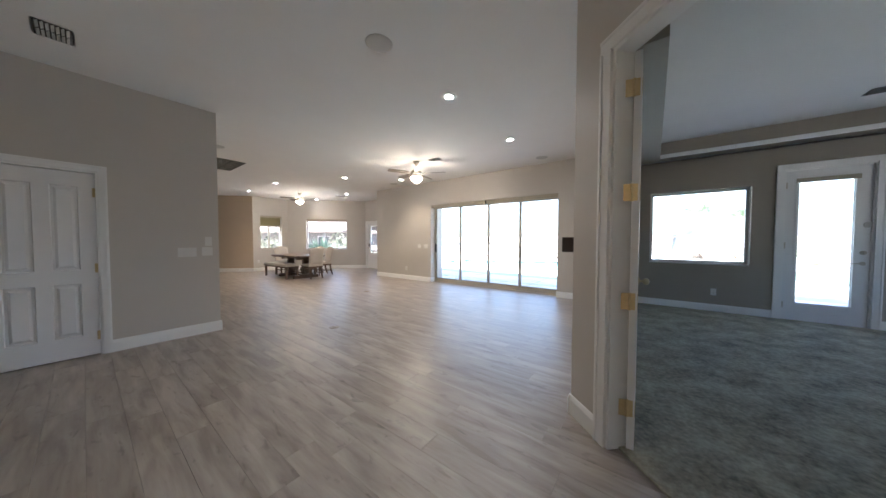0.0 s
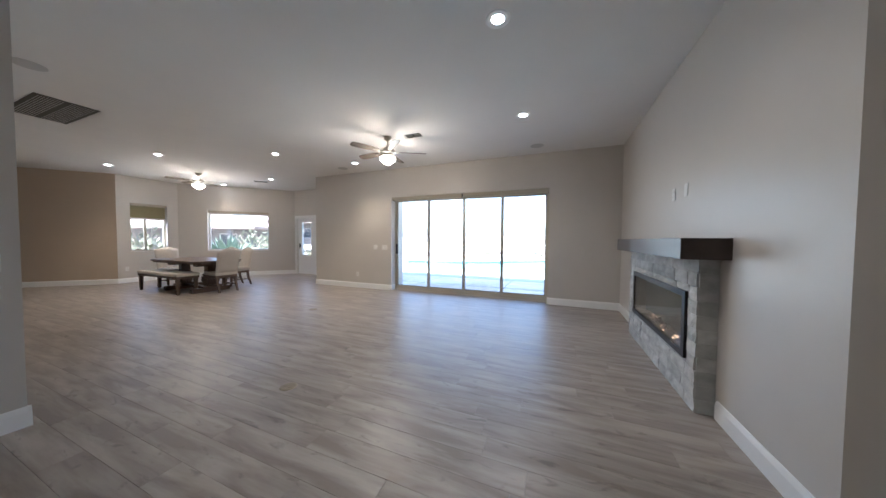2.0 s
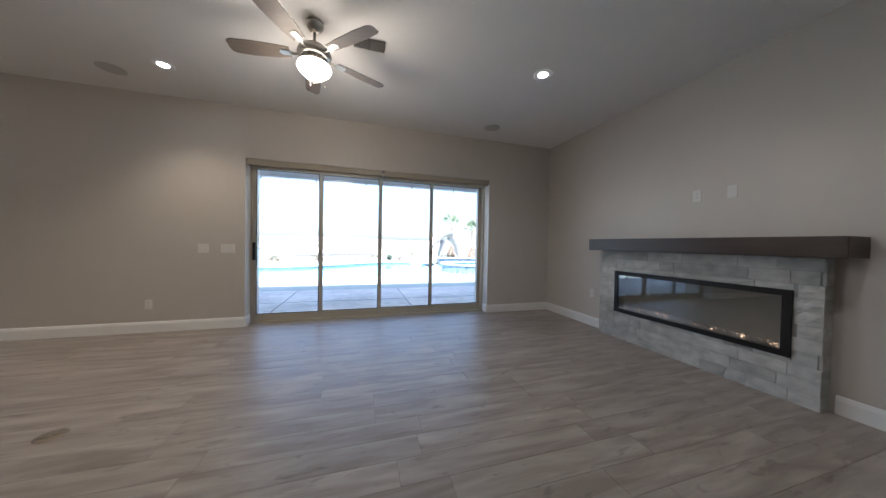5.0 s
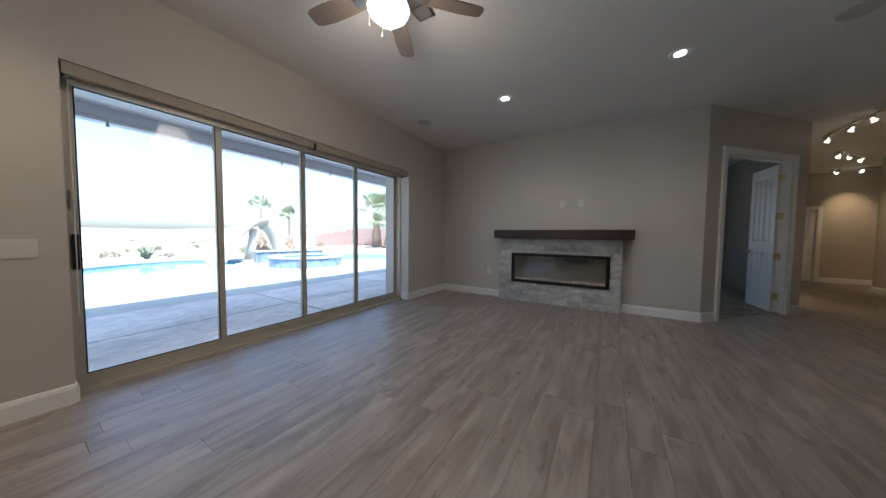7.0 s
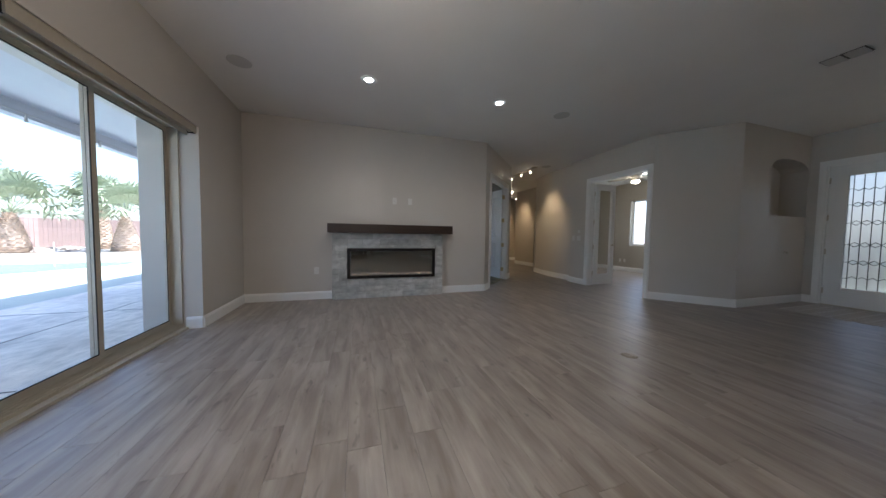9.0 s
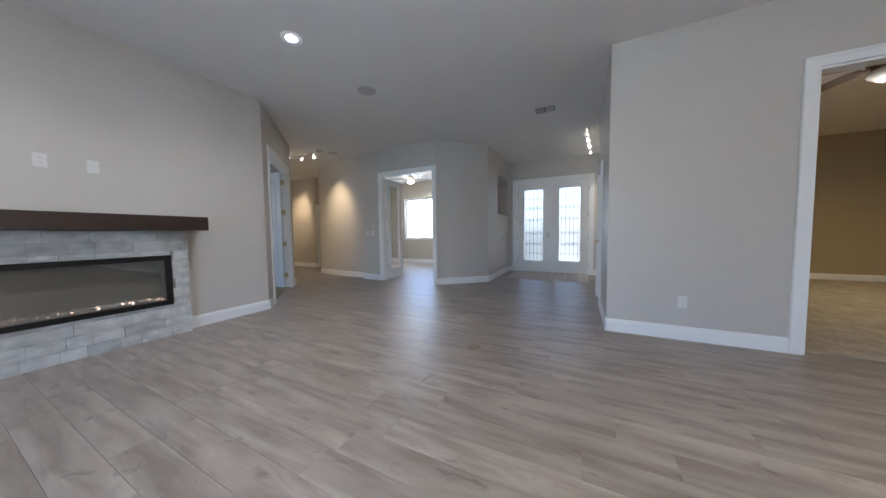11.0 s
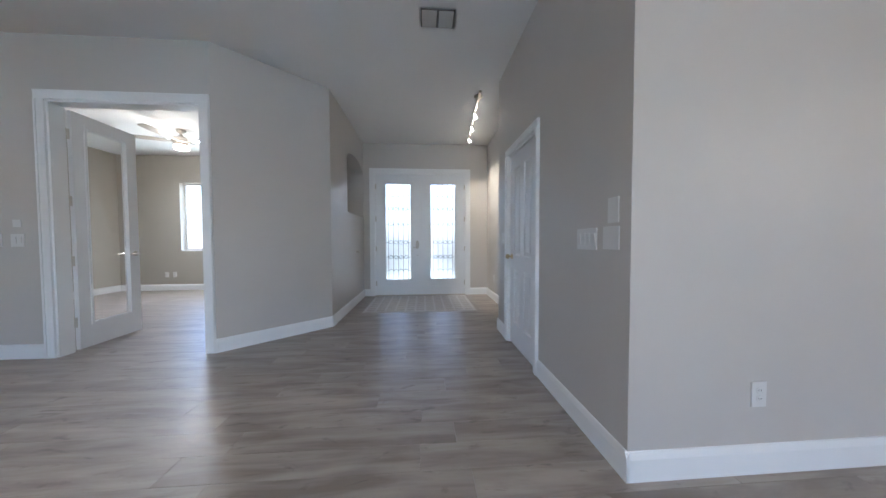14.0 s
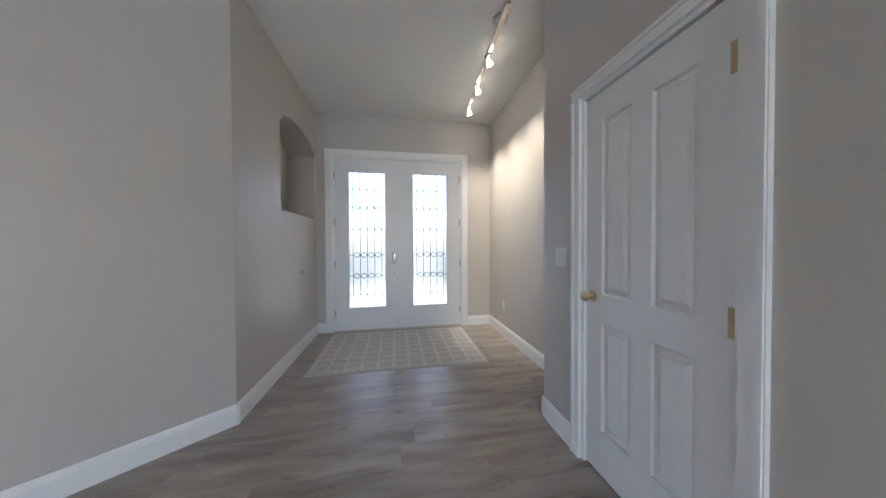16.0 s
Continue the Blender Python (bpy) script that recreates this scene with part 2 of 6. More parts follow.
def box(bm, x0, x1, y0, y1, z0, z1, bevel=0.0, idx=0):
    ret = bmesh.ops.create_cube(bm, size=1)
    vs = ret["verts"]
    bmesh.ops.scale(bm, verts=vs, vec=(abs(x1 - x0), abs(y1 - y0), abs(z1 - z0)))
    bmesh.ops.translate(bm, verts=vs, vec=((x0 + x1) / 2, (y0 + y1) / 2, (z0 + z1) / 2))
    if bevel:
        es = {e for v in vs for e in v.link_edges}
        r = bmesh.ops.bevel(bm, geom=list(es), offset=bevel, segments=2, affect="EDGES", profile=0.7)
        vs = r["verts"]
    if idx:
        for f in {f for v in vs for f in v.link_faces}:
            f.material_index = idx
    return vs


def turned(bm, vs, m):
    bmesh.ops.transform(bm, matrix=m, verts=list(vs))
    return vs


def cyl(bm, c, r, h, axis="z", seg=20, r2=None):
    m = {"z": pose(*c), "x": pose(*c, 0, 90, 0), "y": pose(*c, 90, 0, 0)}[axis]
    return bmesh.ops.create_cone(bm, cap_ends=True, segments=seg, radius1=r, radius2=r if r2 is None else r2, depth=h, matrix=m)["verts"]


def lathe(bm, profile, seg=28, m=None):
    """Turns a list of (radius, z) about z."""
    rings = []
    for r, z in profile:
        rings.append([bm.verts.new((r * math.cos(a), r * math.sin(a), z)) for a in [2 * math.pi * k / seg for k in range(seg)]] if r > 1e-5 else [bm.verts.new((0, 0, z))])
    for p, q in zip(rings, rings[1:]):
        for k in range(seg):
            a, b = p[k % len(p)], p[(k + 1) % len(p)]
            c, d = q[(k + 1) % len(q)], q[k % len(q)]
            f = [v for n, v in enumerate((a, b, c, d)) if v not in (a, b, c, d)[:n]]
            if len(f) > 2:
                bm.faces.new(f)
    vs = [v for ring in rings for v in ring]
    if m is not None:
        turned(bm, vs, m)
    return vs


def prism(bm, pts, z0, z1):
    """A solid over a plan polygon."""
    low, high = [bm.verts.new((x, y, z0)) for x, y in pts], [bm.verts.new((x, y, z1)) for x, y in pts]
    bm.faces.new(low[::-1]), bm.faces.new(high)
    for k in range(len(pts)):
        bm.faces.new((low[k], low[(k + 1) % len(pts)], high[(k + 1) % len(pts)], high[k]))
    return low + high


def tube(bm, pts, r, seg=10):
    """A round bar through the points; r a number or one for each point."""
    rs = r if isinstance(r, (list, tuple)) else [r] * len(pts)
    rings = []
    for k, p in enumerate(pts):
        p = Vector(p)
        d = (Vector(pts[min(k + 1, len(pts) - 1)]) - Vector(pts[max(k - 1, 0)])).normalized()
        s = d.cross(Vector((0, 0, 1)) if abs(d.z) < 0.9 else Vector((1, 0, 0))).normalized()
        u = s.cross(d)
        rings.append([bm.verts.new(p + rs[k] * (math.cos(a) * s + math.sin(a) * u)) for a in [2 * math.pi * j / seg for j in range(seg)]])
    for p, q in zip(rings, rings[1:]):
        for k in range(seg):
            bm.faces.new((p[k], p[(k + 1) % seg], q[(k + 1) % seg], q[k]))
    bm.faces.new(rings[0][::-1]), bm.faces.new(rings[-1])
    return [v for ring in rings for v in ring]


def frame_on(a, b):
    """A frame whose x runs from plan point a to b, whose y points to the left of that way, with its origin at a."""
    return pose(a[0], a[1], 0, 0, 0, math.degrees(math.atan2(b[1] - a[1], b[0] - a[0])))


def slab(bm, length, z0, z1, y0, y1, holes=(), s0=0.0, back0=0.0, back1=0.0, idx_back=0):
    """A standing slab from x = s0 to length with rectangular holes (x0, x1, z0, z1). back0 and back1 shift the back's ends for mitres."""
    xs = sorted({s0, length, *(v for h in holes for v in h[:2])})
    zs = sorted({z0, z1, *(v for h in holes for v in h[2:])})
    solid = lambda i, j: 0 <= i < len(xs) - 1 and 0 <= j < len(zs) - 1 and not any(h[0] - 1e-6 < (xs[i] + xs[i + 1]) / 2 < h[1] + 1e-6 and h[2] - 1e-6 < (zs[j] + zs[j + 1]) / 2 < h[3] + 1e-6 for h in holes)  # noqa: E731
    verts = {}

    def v(i, j, back):
        if (i, j, back) not in verts:
            x = xs[i] + ((back0 if i == 0 else back1 if i == len(xs) - 1 else 0) if back else 0)
            verts[i, j, back] = bm.verts.new((x, y1 if back else y0, zs[j]))
        return verts[i, j, back]

    for i in range(len(xs) - 1):
        for j in range(len(zs) - 1):
            if not solid(i, j):
                continue
            bm.faces.new((v(i, j, 0), v(i + 1, j, 0), v(i + 1, j + 1, 0), v(i, j + 1, 0)))
            f = bm.faces.new((v(i, j, 1), v(i, j + 1, 1), v(i + 1, j + 1, 1), v(i + 1, j, 1)))
            f.material_index = idx_back
            for di, dj, p, q in ((-1, 0, (i, j), (i, j + 1)), (1, 0, (i + 1, j + 1), (i + 1, j)), (0, -1, (i + 1, j), (i, j)), (0, 1, (i, j + 1), (i + 1, j + 1))):
                if not solid(i + di, j + dj):
                    bm.faces.new((v(*p, 0), v(*q, 0), v(*q, 1), v(*p, 1)))
    return list(verts.values())


H = 3.05
CH = 2.75


def wall(name, pts, k, t=0.12, holes=(), back=None, front=None, height=H, z0=0.0, mitre=True):
    """The wall from pts[k] to pts[k + 1]; it stands to the left of that way, and the room is on the right."""
    a, b = Vector(pts[k]), Vector(pts[k + 1])
    d = (b - a).normalized()

    s0 = s1 = 0.0
    if k > 0:
        q = (a - Vector(pts[k - 1])).normalized()
        cross = q.x * d.y - q.y * d.x
        s0 = t * (1 - d.dot(q)) / cross if abs(cross) > 1e-4 and mitre else 0.0
    if k + 2 < len(pts):
        q = (Vector(pts[k + 2]) - b).normalized()
        cross = d.x * q.y - d.y * q.x
        s1 = -t * (1 - d.dot(q)) / cross if abs(cross) > 1e-4 and mitre else 0.0
    bm = bmesh.new()
    slab(bm, (b - a).length, z0, height, 0, t, holes, back0=s0, back1=s1, idx_back=1)
    return done(name, bm, [front or M_WALL, back or M_WALL], kind="structure", m=frame_on(a, b))


BASE_PROFILE = ((0, 0), (-0.016, 0), (-0.016, 0.105), (-0.011, 0.122), (-0.006, 0.135), (0, 0.138))


def baseboard(a, b, gaps=(), e0=0.016, e1=0.016, z=0.0):
    """White moulded baseboard on the room side of the wall from a to b, left out over the gaps."""
    length = (Vector(b) - Vector(a)).length
    spans, s = [], -e0
    for g0, g1 in sorted(gaps):
        spans.append((s, g0))
        s = g1
    spans.append((s, length + e1))
    for s, e in spans:
        if e - s < 0.02:
            continue
        bm = bmesh.new()
        ends = [[bm.verts.new((x, y, z + h)) for y, h in BASE_PROFILE] for x in (s, e)]
        n = len(BASE_PROFILE)
        for k in range(n):
            bm.faces.new((ends[0][k], ends[0][(k + 1) % n], ends[1][(k + 1) % n], ends[1][k]))
        bm.faces.new(ends[0]), bm.faces.new(ends[1][::-1])
        done("baseboard", bm, M_TRIM, kind="structure", m=frame_on(a, b))


def casing(parent, x0, x1, z1, y, side=-1, w=0.085, t=0.02, z0=0.0, sill=False):
    """A door or window casing round the opening x0 to x1, up to z1, on the face y of a wall; side tells which way it stands out."""
    bm = bmesh.new()
    ya, yb = y, y + side * t
    for (p, q, r, s) in ((x0 - w, x0, z0, z1), (x1, x1 + w, z0, z1), (x0 - w, x1 + w, z1, z1 + w)):
        box(bm, p, q, ya, yb, r, s)
        lip = 0.018
        if r == z1:
            box(bm, p + 0.004, q - 0.004, ya + side * 0.002, yb + side * 0.007, s - lip - 0.004, s - 0.004)
        elif q <= x0:
            box(bm, p + 0.004, p + lip + 0.004, ya + side * 0.002, yb + side * 0.007, r + 0.002, s - 0.002)
        else:
            box(bm, q - lip - 0.004, q - 0.004, ya + side * 0.002, yb + side * 0.007, r + 0.002, s - 0.002)
    return done("casing", bm, M_TRIM, parent, "white moulded door casing")


def jamb(parent, x0, x1, z1, y0, y1, w=0.02, z0=0.0, material=None, bottom=False):
    bm = bmesh.new()
    box(bm, x0, x0 + w, y0, y1, z0, z1)
    box(bm, x1 - w, x1, y0, y1, z0, z1)
    box(bm, x0 + w, x1 - w, y0, y1, z1 - w, z1)
    if bottom:
        box(bm, x0 + w, x1 - w, y0, y1, z0, z0 + w)
    return done("jamb", bm, material or M_TRIM, parent, "white door jamb" if material is None else "")


def panel_leaf(parent, w, h, panels, th=0.04, name="leaf", label=""):
    """A moulded panel leaf from x = 0 to w: panels are (x0, x1, z0, z1)."""
    bm = bmesh.new()
    slab(bm, w, 0, h, -th / 2, th / 2, panels)
    done(name, bm, M_DOOR, parent, label or "white painted door leaf")
    for x0, x1, z0, z1 in panels:
        bm = bmesh.new()
        for s in (-1, 1):
            rings = []
            for inset, y in ((0, th / 2 - 0.001), (0.007, th / 2 - 0.013), (0.024, th / 2 - 0.013), (0.044, th / 2 - 0.001)):
                rings.append([bm.verts.new((x, s * y, z)) for x, z in ((x0 + inset, z0 + inset), (x1 - inset, z0 + inset), (x1 - inset, z1 - inset), (x0 + inset, z1 - inset))])
            for p, q in zip(rings, rings[1:]):
                for k in range(4):
                    bm.faces.new((p[k], p[(k + 1) % 4], q[(k + 1) % 4], q[k]))
            bm.faces.new(rings[-1])
        done("panel", bm, M_DOOR, parent)


def hinge(parent, x, y, z, material=M_BRASS):
    bm = bmesh.new()
    cyl(bm, (0, 0, 0), 0.007, 0.10, seg=10)
    for dz in (-0.055, 0.055):
        cyl(bm, (0, 0, dz), 0.005, 0.01, seg=8)
    box(bm, -0.03, 0.03, -0.0015, 0.0015, -0.05, 0.05)
    for k in (-0.03, 0.0, 0.03):
        for sx in (-0.02, 0.02):
            cyl(bm, (sx, 0, k), 0.003, 0.005, "y", seg=6)
    return done("hinge", bm, material, parent, "brass butt hinge" if material is M_BRASS else "nickel butt hinge", m=pose(x, y, z))


def lever(parent, x, z, material, knob=False, s=1, dirx=1, y=0.02):
    """A knob or lever handle on both faces of a leaf."""
    bm = bmesh.new()
    for f in (-1, 1):
        cyl(bm, (x, f * (y + 0.004), z), 0.028, 0.008, "y", 20)
        cyl(bm, (x, f * (y + 0.022), z), 0.010, 0.036, "y", 12)
        if knob:
            lathe(bm, [(0, -0.024), (0.014, -0.022), (0.026, -0.008), (0.027, 0.004), (0.018, 0.018), (0, 0.022)], 18, pose(x, f * (y + 0.050), z, 90, 0, 0))
        else:
            tube(bm, [(x, f * (y + 0.04), z), (x + dirx * 0.03, f * (y + 0.048), z + 0.002), (x + dirx * 0.11, f * (y + 0.046), z - 0.004)], [0.010, 0.009, 0.007], 10)
    return done("door_knob" if knob else "door_lever", bm, material, parent, smooth=False)


# ---- plan ----
A, B, C, D = (-14.2, 3.22), (-12.02, 5.40), (-12.02, 6.75), (-9.66, 9.11)
E, F, G, HH = (-7.09, 9.11), (-7.09, 7.70), (0.40, 7.70), (0.40, 3.41)
I, J, K, L = (1.97, 1.88), (7.30, 1.88), (7.30, -1.62), (3.85, -1.30)
K1, K2, L1 = (5.65, -1.62), (5.65, -0.62), (4.33, -0.60)
M, N, O, P = (3.02, 0.30), (1.06, 0.51), (1.02, 0.69), (-1.03, 0.69)
Q, R, S, T = (-1.91, -0.08), (-1.91, -2.04), (-4.41, -2.04), (-4.41, 0.20)
U, V, W = (-4.03, 0.20), (-4.03, 2.39), (-14.2, 2.39)
RING = [W, A, B, C, D, E, F, G, HH, I, J, K, K1, K2, L1, L, M, N, O, P, Q, R, S, T, U, V, W, A]
ix = {n: k for k, n in enumerate("W A B C D E F G H I J K x y z L M N O P Q R S T U V w a".split())}


def ringwall(n, name, **kw):
    return wall(name, RING, ix[n], **kw)


def seg_len(n):
    return (Vector(RING[ix[n] + 1]) - Vector(RING[ix[n]])).length


SX0, SX1, SZ = -4.56, -0.85, 2.35
BD0, BD1, BDH = 0.355, 1.815, 2.42
OF0, OF1 = 0.59, 1.96
FD0, FD1 = 1.47, 2.93
ED0, ED1 = 0.205, 2.06
ringwall("W", "wall_west_end")
ringwall("A", "wall_nook_beige", front=M_ACCENT, t=0.2)
ringwall("B", "wall_nook_narrow_window", t=0.2, holes=[(0.27, 1.09, 0.90, 2.30)], back=M_STUCCO)
ringwall("C", "wall_nook_picture_window", t=0.2, holes=[(0.76, 2.52, 0.88, 2.22)], back=M_STUCCO)
ringwall("D", "wall_nook_door", t=0.2, holes=[(0.13, 0.99, 0, 2.05)], back=M_STUCCO)
ringwall("E", "wall_nook_return", t=0.2, back=M_STUCCO)
ringwall("F", "wall_slider", t=0.56, mitre=False, holes=[(SX0 + 7.09, SX1 + 7.09, 0, SZ)], back=M_STUCCO)
ringwall("G", "wall_fireplace", back=M_BEDWALL)
ringwall("H", "wall_bedroom_door", holes=[(BD0, BD1, 0, BDH)], back=M_BEDWALL)
ringwall("I", "wall_hall_north", back=M_BEDWALL)
ringwall("J", "wall_hall_end", front=M_WALL_WARMLIT, holes=[(1.55, 2.30, 0, 2.05)])
ringwall("K", "wall_hall_south", front=M_WALL_WARMLIT)
ringwall("x", "wall_hall_return", front=M_WALL_WARMLIT)
ringwall("y", "wall_hall_middle", front=M_WALL_WARMLIT)
ringwall("z", "wall_hall_door", front=M_WALL_WARMLIT, holes=[(0.10, 0.75, 0, 2.05)])
ringwall("L", "wall_hall_corner", front=M_WALL_WARMLIT, back=M_OFFWALL)
# the gently bowed hall wall
bow = [M]
for k in range(1, 12):
    f = k / 12
    bow.append((M[0] + (N[0] - M[0]) * f, M[1] + (N[1] - M[1]) * f + 0.10 * math.sin(math.pi * f)))
bow.append(N)
bm = bmesh.new()
for p, q in zip(bow, bow[1:]):
    prism(bm, [p, q, (q[0], q[1] - 0.12), (p[0], p[1] - 0.12)], 0, H)
bmesh.ops.remove_doubles(bm, verts=bm.verts[:], dist=1e-4)
done("wall_hall_bowed", bm, M_WALL, kind="structure")
ringwall("O", "wall_office_door", holes=[(OF0, OF1, 0, 2.45)], back=M_OFFWALL, mitre=False)
ringwall("P", "wall_angled", back=M_OFFWALL)
# entry wall with the arched niche
NZ0, NZ1, NS0, NS1 = 1.57, 2.42, 0.79, 1.93
bm = bmesh.new()
slab(bm, 1.96, 0, NZ0, 0, 0.12, ())
slab(bm, NS0, NZ0, H, 0, 0.12, ())
slab(bm, 1.96, NZ0, H, 0, 0.12, (), s0=NS1)
slab(bm, NS1, NZ1 + 0.16, H, 0, 0.12, (), s0=NS0)
steps = 14
for k in range(steps):
    x0, x1 = NS0 + (NS1 - NS0) * k / steps, NS0 + (NS1 - NS0) * (k + 1) / steps
    z = [NZ1 + 0.16 * math.sqrt(max(0.0, 1 - (2 * (x - NS0) / (NS1 - NS0) - 1) ** 2)) for x in (x0, x1)]
    for y in (0, 0.12):
        bm.faces.new([bm.verts.new(p) for p in ((x0, y, z[0]), (x1, y, z[1]), (x1, y, NZ1 + 0.16), (x0, y, NZ1 + 0.16))])
    bm.faces.new([bm.verts.new(p) for p in ((x0, 0, z[0]), (x1, 0, z[1]), (x1, 0.36, z[1]), (x0, 0.36, z[0]))])
for p in (((NS0, 0.12, NZ0), (NS0, 0.36, NZ0), (NS0, 0.36, NZ1 + 0.16), (NS0, 0.12, NZ1 + 0.16)), ((NS1, 0.12, NZ0), (NS1, 0.36, NZ0), (NS1, 0.36, NZ1 + 0.16), (NS1, 0.12, NZ1 + 0.16)), ((NS0, 0.12, NZ0), (NS1, 0.12, NZ0), (NS1, 0.36, NZ0), (NS0, 0.36, NZ0)), ((NS0, 0.36, NZ0), (NS1, 0.36, NZ0), (NS1, 0.36, NZ1 + 0.16), (NS0, 0.36, NZ1 + 0.16))):
    bm.faces.new([bm.verts.new(c) for c in p])
done("wall_niche", bm, M_WALL, kind="structure", m=frame_on(Q, R))
ringwall("R", "wall_entry", t=0.2, holes=[(ED0, ED1, 0, 2.47)], back=M_STUCCO)
ringwall("S", "wall_entry_side")
ringwall("T", "wall_step")
ringwall("U", "wall_closet", holes=[(0.40, 1.135, 0, 2.03)])
# Study side: the lamps' warm cast is put into this paint colour.
ringwall("V", "wall_study", holes=[(FD0, FD1, 0, BDH)], back=mat("study_paint_lamp_tinted", (0.40, 0.325, 0.20), 0.6, var=0.03, scale=3, bump=0.12, bscale=220))

for n, gaps in (("A", ()), ("B", ()), ("C", ()), ("D", [(0.05, 1.07)]), ("E", ()), ("F", [(SX0 + 7.09, SX1 + 7.09)]), ("G", [(1.33, 3.36)]), ("H", [(BD0 - 0.085, BD1 + 0.085)]),
                ("I", ()), ("J", [(1.465, 2.385)]), ("K", ()), ("x", ()), ("y", ()), ("z", [(0.015, 0.835)]), ("L", ()), ("N", ()), ("O", [(OF0 - 0.085, OF1 + 0.085)]), ("P", ()), ("Q", ()), ("R", [(ED0 - 0.085, ED1 + 0.085)]),
                ("S", ()), ("T", ()), ("U", [(0.335, 1.20)]), ("V", [(FD0 - 0.085, FD1 + 0.085)]), ("W", ())):
    baseboard(RING[ix[n]], RING[ix[n] + 1], gaps)
for p, q in zip(bow, bow[1:]):
    baseboard(p, q, (), 0.001, 0.001)
# baseboard inside the slider's reveals
baseboard((SX0, 7.70), (SX0, 7.86), (), 0.0, 0.0)
baseboard((SX1, 7.86), (SX1, 7.70), (), 0.0, 0.0)

bm = bmesh.new()
box(bm, 0.402, 0.52, 7.823, 8.32, 0, H)
done("wall_slider_end", bm, [M_BEDWALL], kind="structure")
# bedroom shell
STUDY_LAMPLIT = bpy.data.materials["study_paint_lamp_tinted"]
BR = [(0.52, 8.12), (5.60, 8.12), (5.60, 2.05), (1.96, 2.05)]
BRR = [(0.52, 7.0), *BR, (0.52, 3.5)]
wall("wall_bedroom_window", BRR, 1, t=0.2, holes=[(0.28, 1.65, 0.87, 2.21), (2.00, 2.86, 0, 2.42)], front=M_BEDWALL, back=M_STUCCO)
# The opening here is unseen, added to let more daylight into the bedroom.
wall("wall_bedroom_side", BRR, 2, t=0.2, holes=[(1.4, 3.8, 0.87, 2.21)], front=M_BEDWALL, back=M_STUCCO)
baseboard(BR[0], BR[1], [(1.915, 2.945)])
baseboard(BR[1], BR[2])
baseboard((0.52, 3.6), (0.52, 8.12))
# office shell
OFFICE = [(2.96, 0.2), (3.70, -1.25), (3.70, -3.10), (-1.40, -3.10), (-1.40, 0.0)]
wall("wall_office_side", OFFICE, 1, t=0.12, front=M_OFFWALL)
wall("wall_office_window", OFFICE, 2, t=0.2, holes=[(1.30, 3.10, 0.91, 2.44)], front=M_OFFWALL, back=M_STUCCO)
wall("wall_office_far_side", OFFICE, 3, t=0.08, front=M_OFFWALL)
wall("wall_office_corner", OFFICE, 0, t=0.02, front=M_OFFWALL, mitre=False)
baseboard((3.70, -1.25), (3.70, -3.10))
baseboard((3.70, -3.10), (-1.40, -3.10))
# study shell
ST = [(-4.40, 2.2), (-5.30, 2.27), (-5.30, -3.0), (-9.55, -3.0), (-9.55, 2.24)]
for k, n in ((1, "wall_study_near"), (2, "wall_study_back"), (3, "wall_study_far")):
    wall(n, ST, k, front=STUDY_LAMPLIT)
    baseboard(ST[k], ST[k + 1])

# ---- floors and ceilings ----
bm = bmesh.new()
prism(bm, [(-14.6, -3.25), (4.0, -3.25), (4.0, -1.8), (7.7, -1.8), (7.7, 1.93), (7.7, 2.2), (5.8, 2.2), (5.8, 8.3), (0.5, 8.3), (0.5, 8.25), (-6.9, 8.25), (-6.9, 9.3), (-9.75, 9.3), (-12.2, 6.85), (-12.2, 5.5), (-14.6, 3.2)], -0.25, -0.014)
done("floor", bm, M_SUB, kind="structure")
bm = bmesh.new()
prism(bm, [(0.53, 3.39), (1.965, 1.96), (5.6, 2.05), (5.6, 8.12), (0.52, 8.12)], -0.002, 0.012)
done("floor_bedroom_carpet", bm, M_CARPET, kind="structure")
bm = bmesh.new()
prism(bm, [(-5.3, 2.30), (-9.55, 2.30), (-9.55, -3.0), (-5.3, -3.0)], -0.002, 0.012)
done("floor_study_carpet", bm, M_CARPET2, kind="structure")
bm = bmesh.new()
prism(bm, [(-14.6, -3.2), (-4.5, -3.2), (-4.5, -2.2), (-1.5, -2.2), (-1.5, 0.60), (0, 0.62), (3.0, 0.2), (3.6, -1.4), (3.9, -1.75), (7.5, -1.75), (7.5, 2.0), (1.97, 2.0), (0.46, 3.46), (0.46, 8.0), (-6.95, 8.0), (-6.95, 9.2), (-9.75, 9.2), (-12.15, 6.8), (-12.15, 5.4), (-14.4, 3.2)], H, H + 0.2)
done("ceiling", bm, M_CEIL, kind="structure")
bm = bmesh.new()
prism(bm, [(0.47, 3.48), (1.98, 2.01), (5.7, 2.01), (5.7, 8.2), (0.47, 8.2)], H + 0.02, H + 0.2)
done("ceiling_bedroom", bm, M_CEIL, kind="structure")
bm, bm2 = bmesh.new(), bmesh.new()
for x0, x1, y0, y1 in ((0.525, 5.6, 7.72, 8.117), (0.525, 0.93, 3.9, 7.72), (5.2, 5.597, 2.06, 7.72)):
    box(bm, x0, x1, y0, y1, 2.80, H + 0.03)
for x0, x1, y0, y1 in ((0.93, 5.2, 7.69, 7.718), (5.17, 5.198, 2.06, 7.69)):
    box(bm2, x0, x1, y0, y1, 2.785, 2.85)
done("ceiling_bedroom_soffit", bm, M_BEDWALL, kind="structure")
done("trim_bedroom_soffit", bm2, M_TRIM, kind="structure")
bm = bmesh.new()
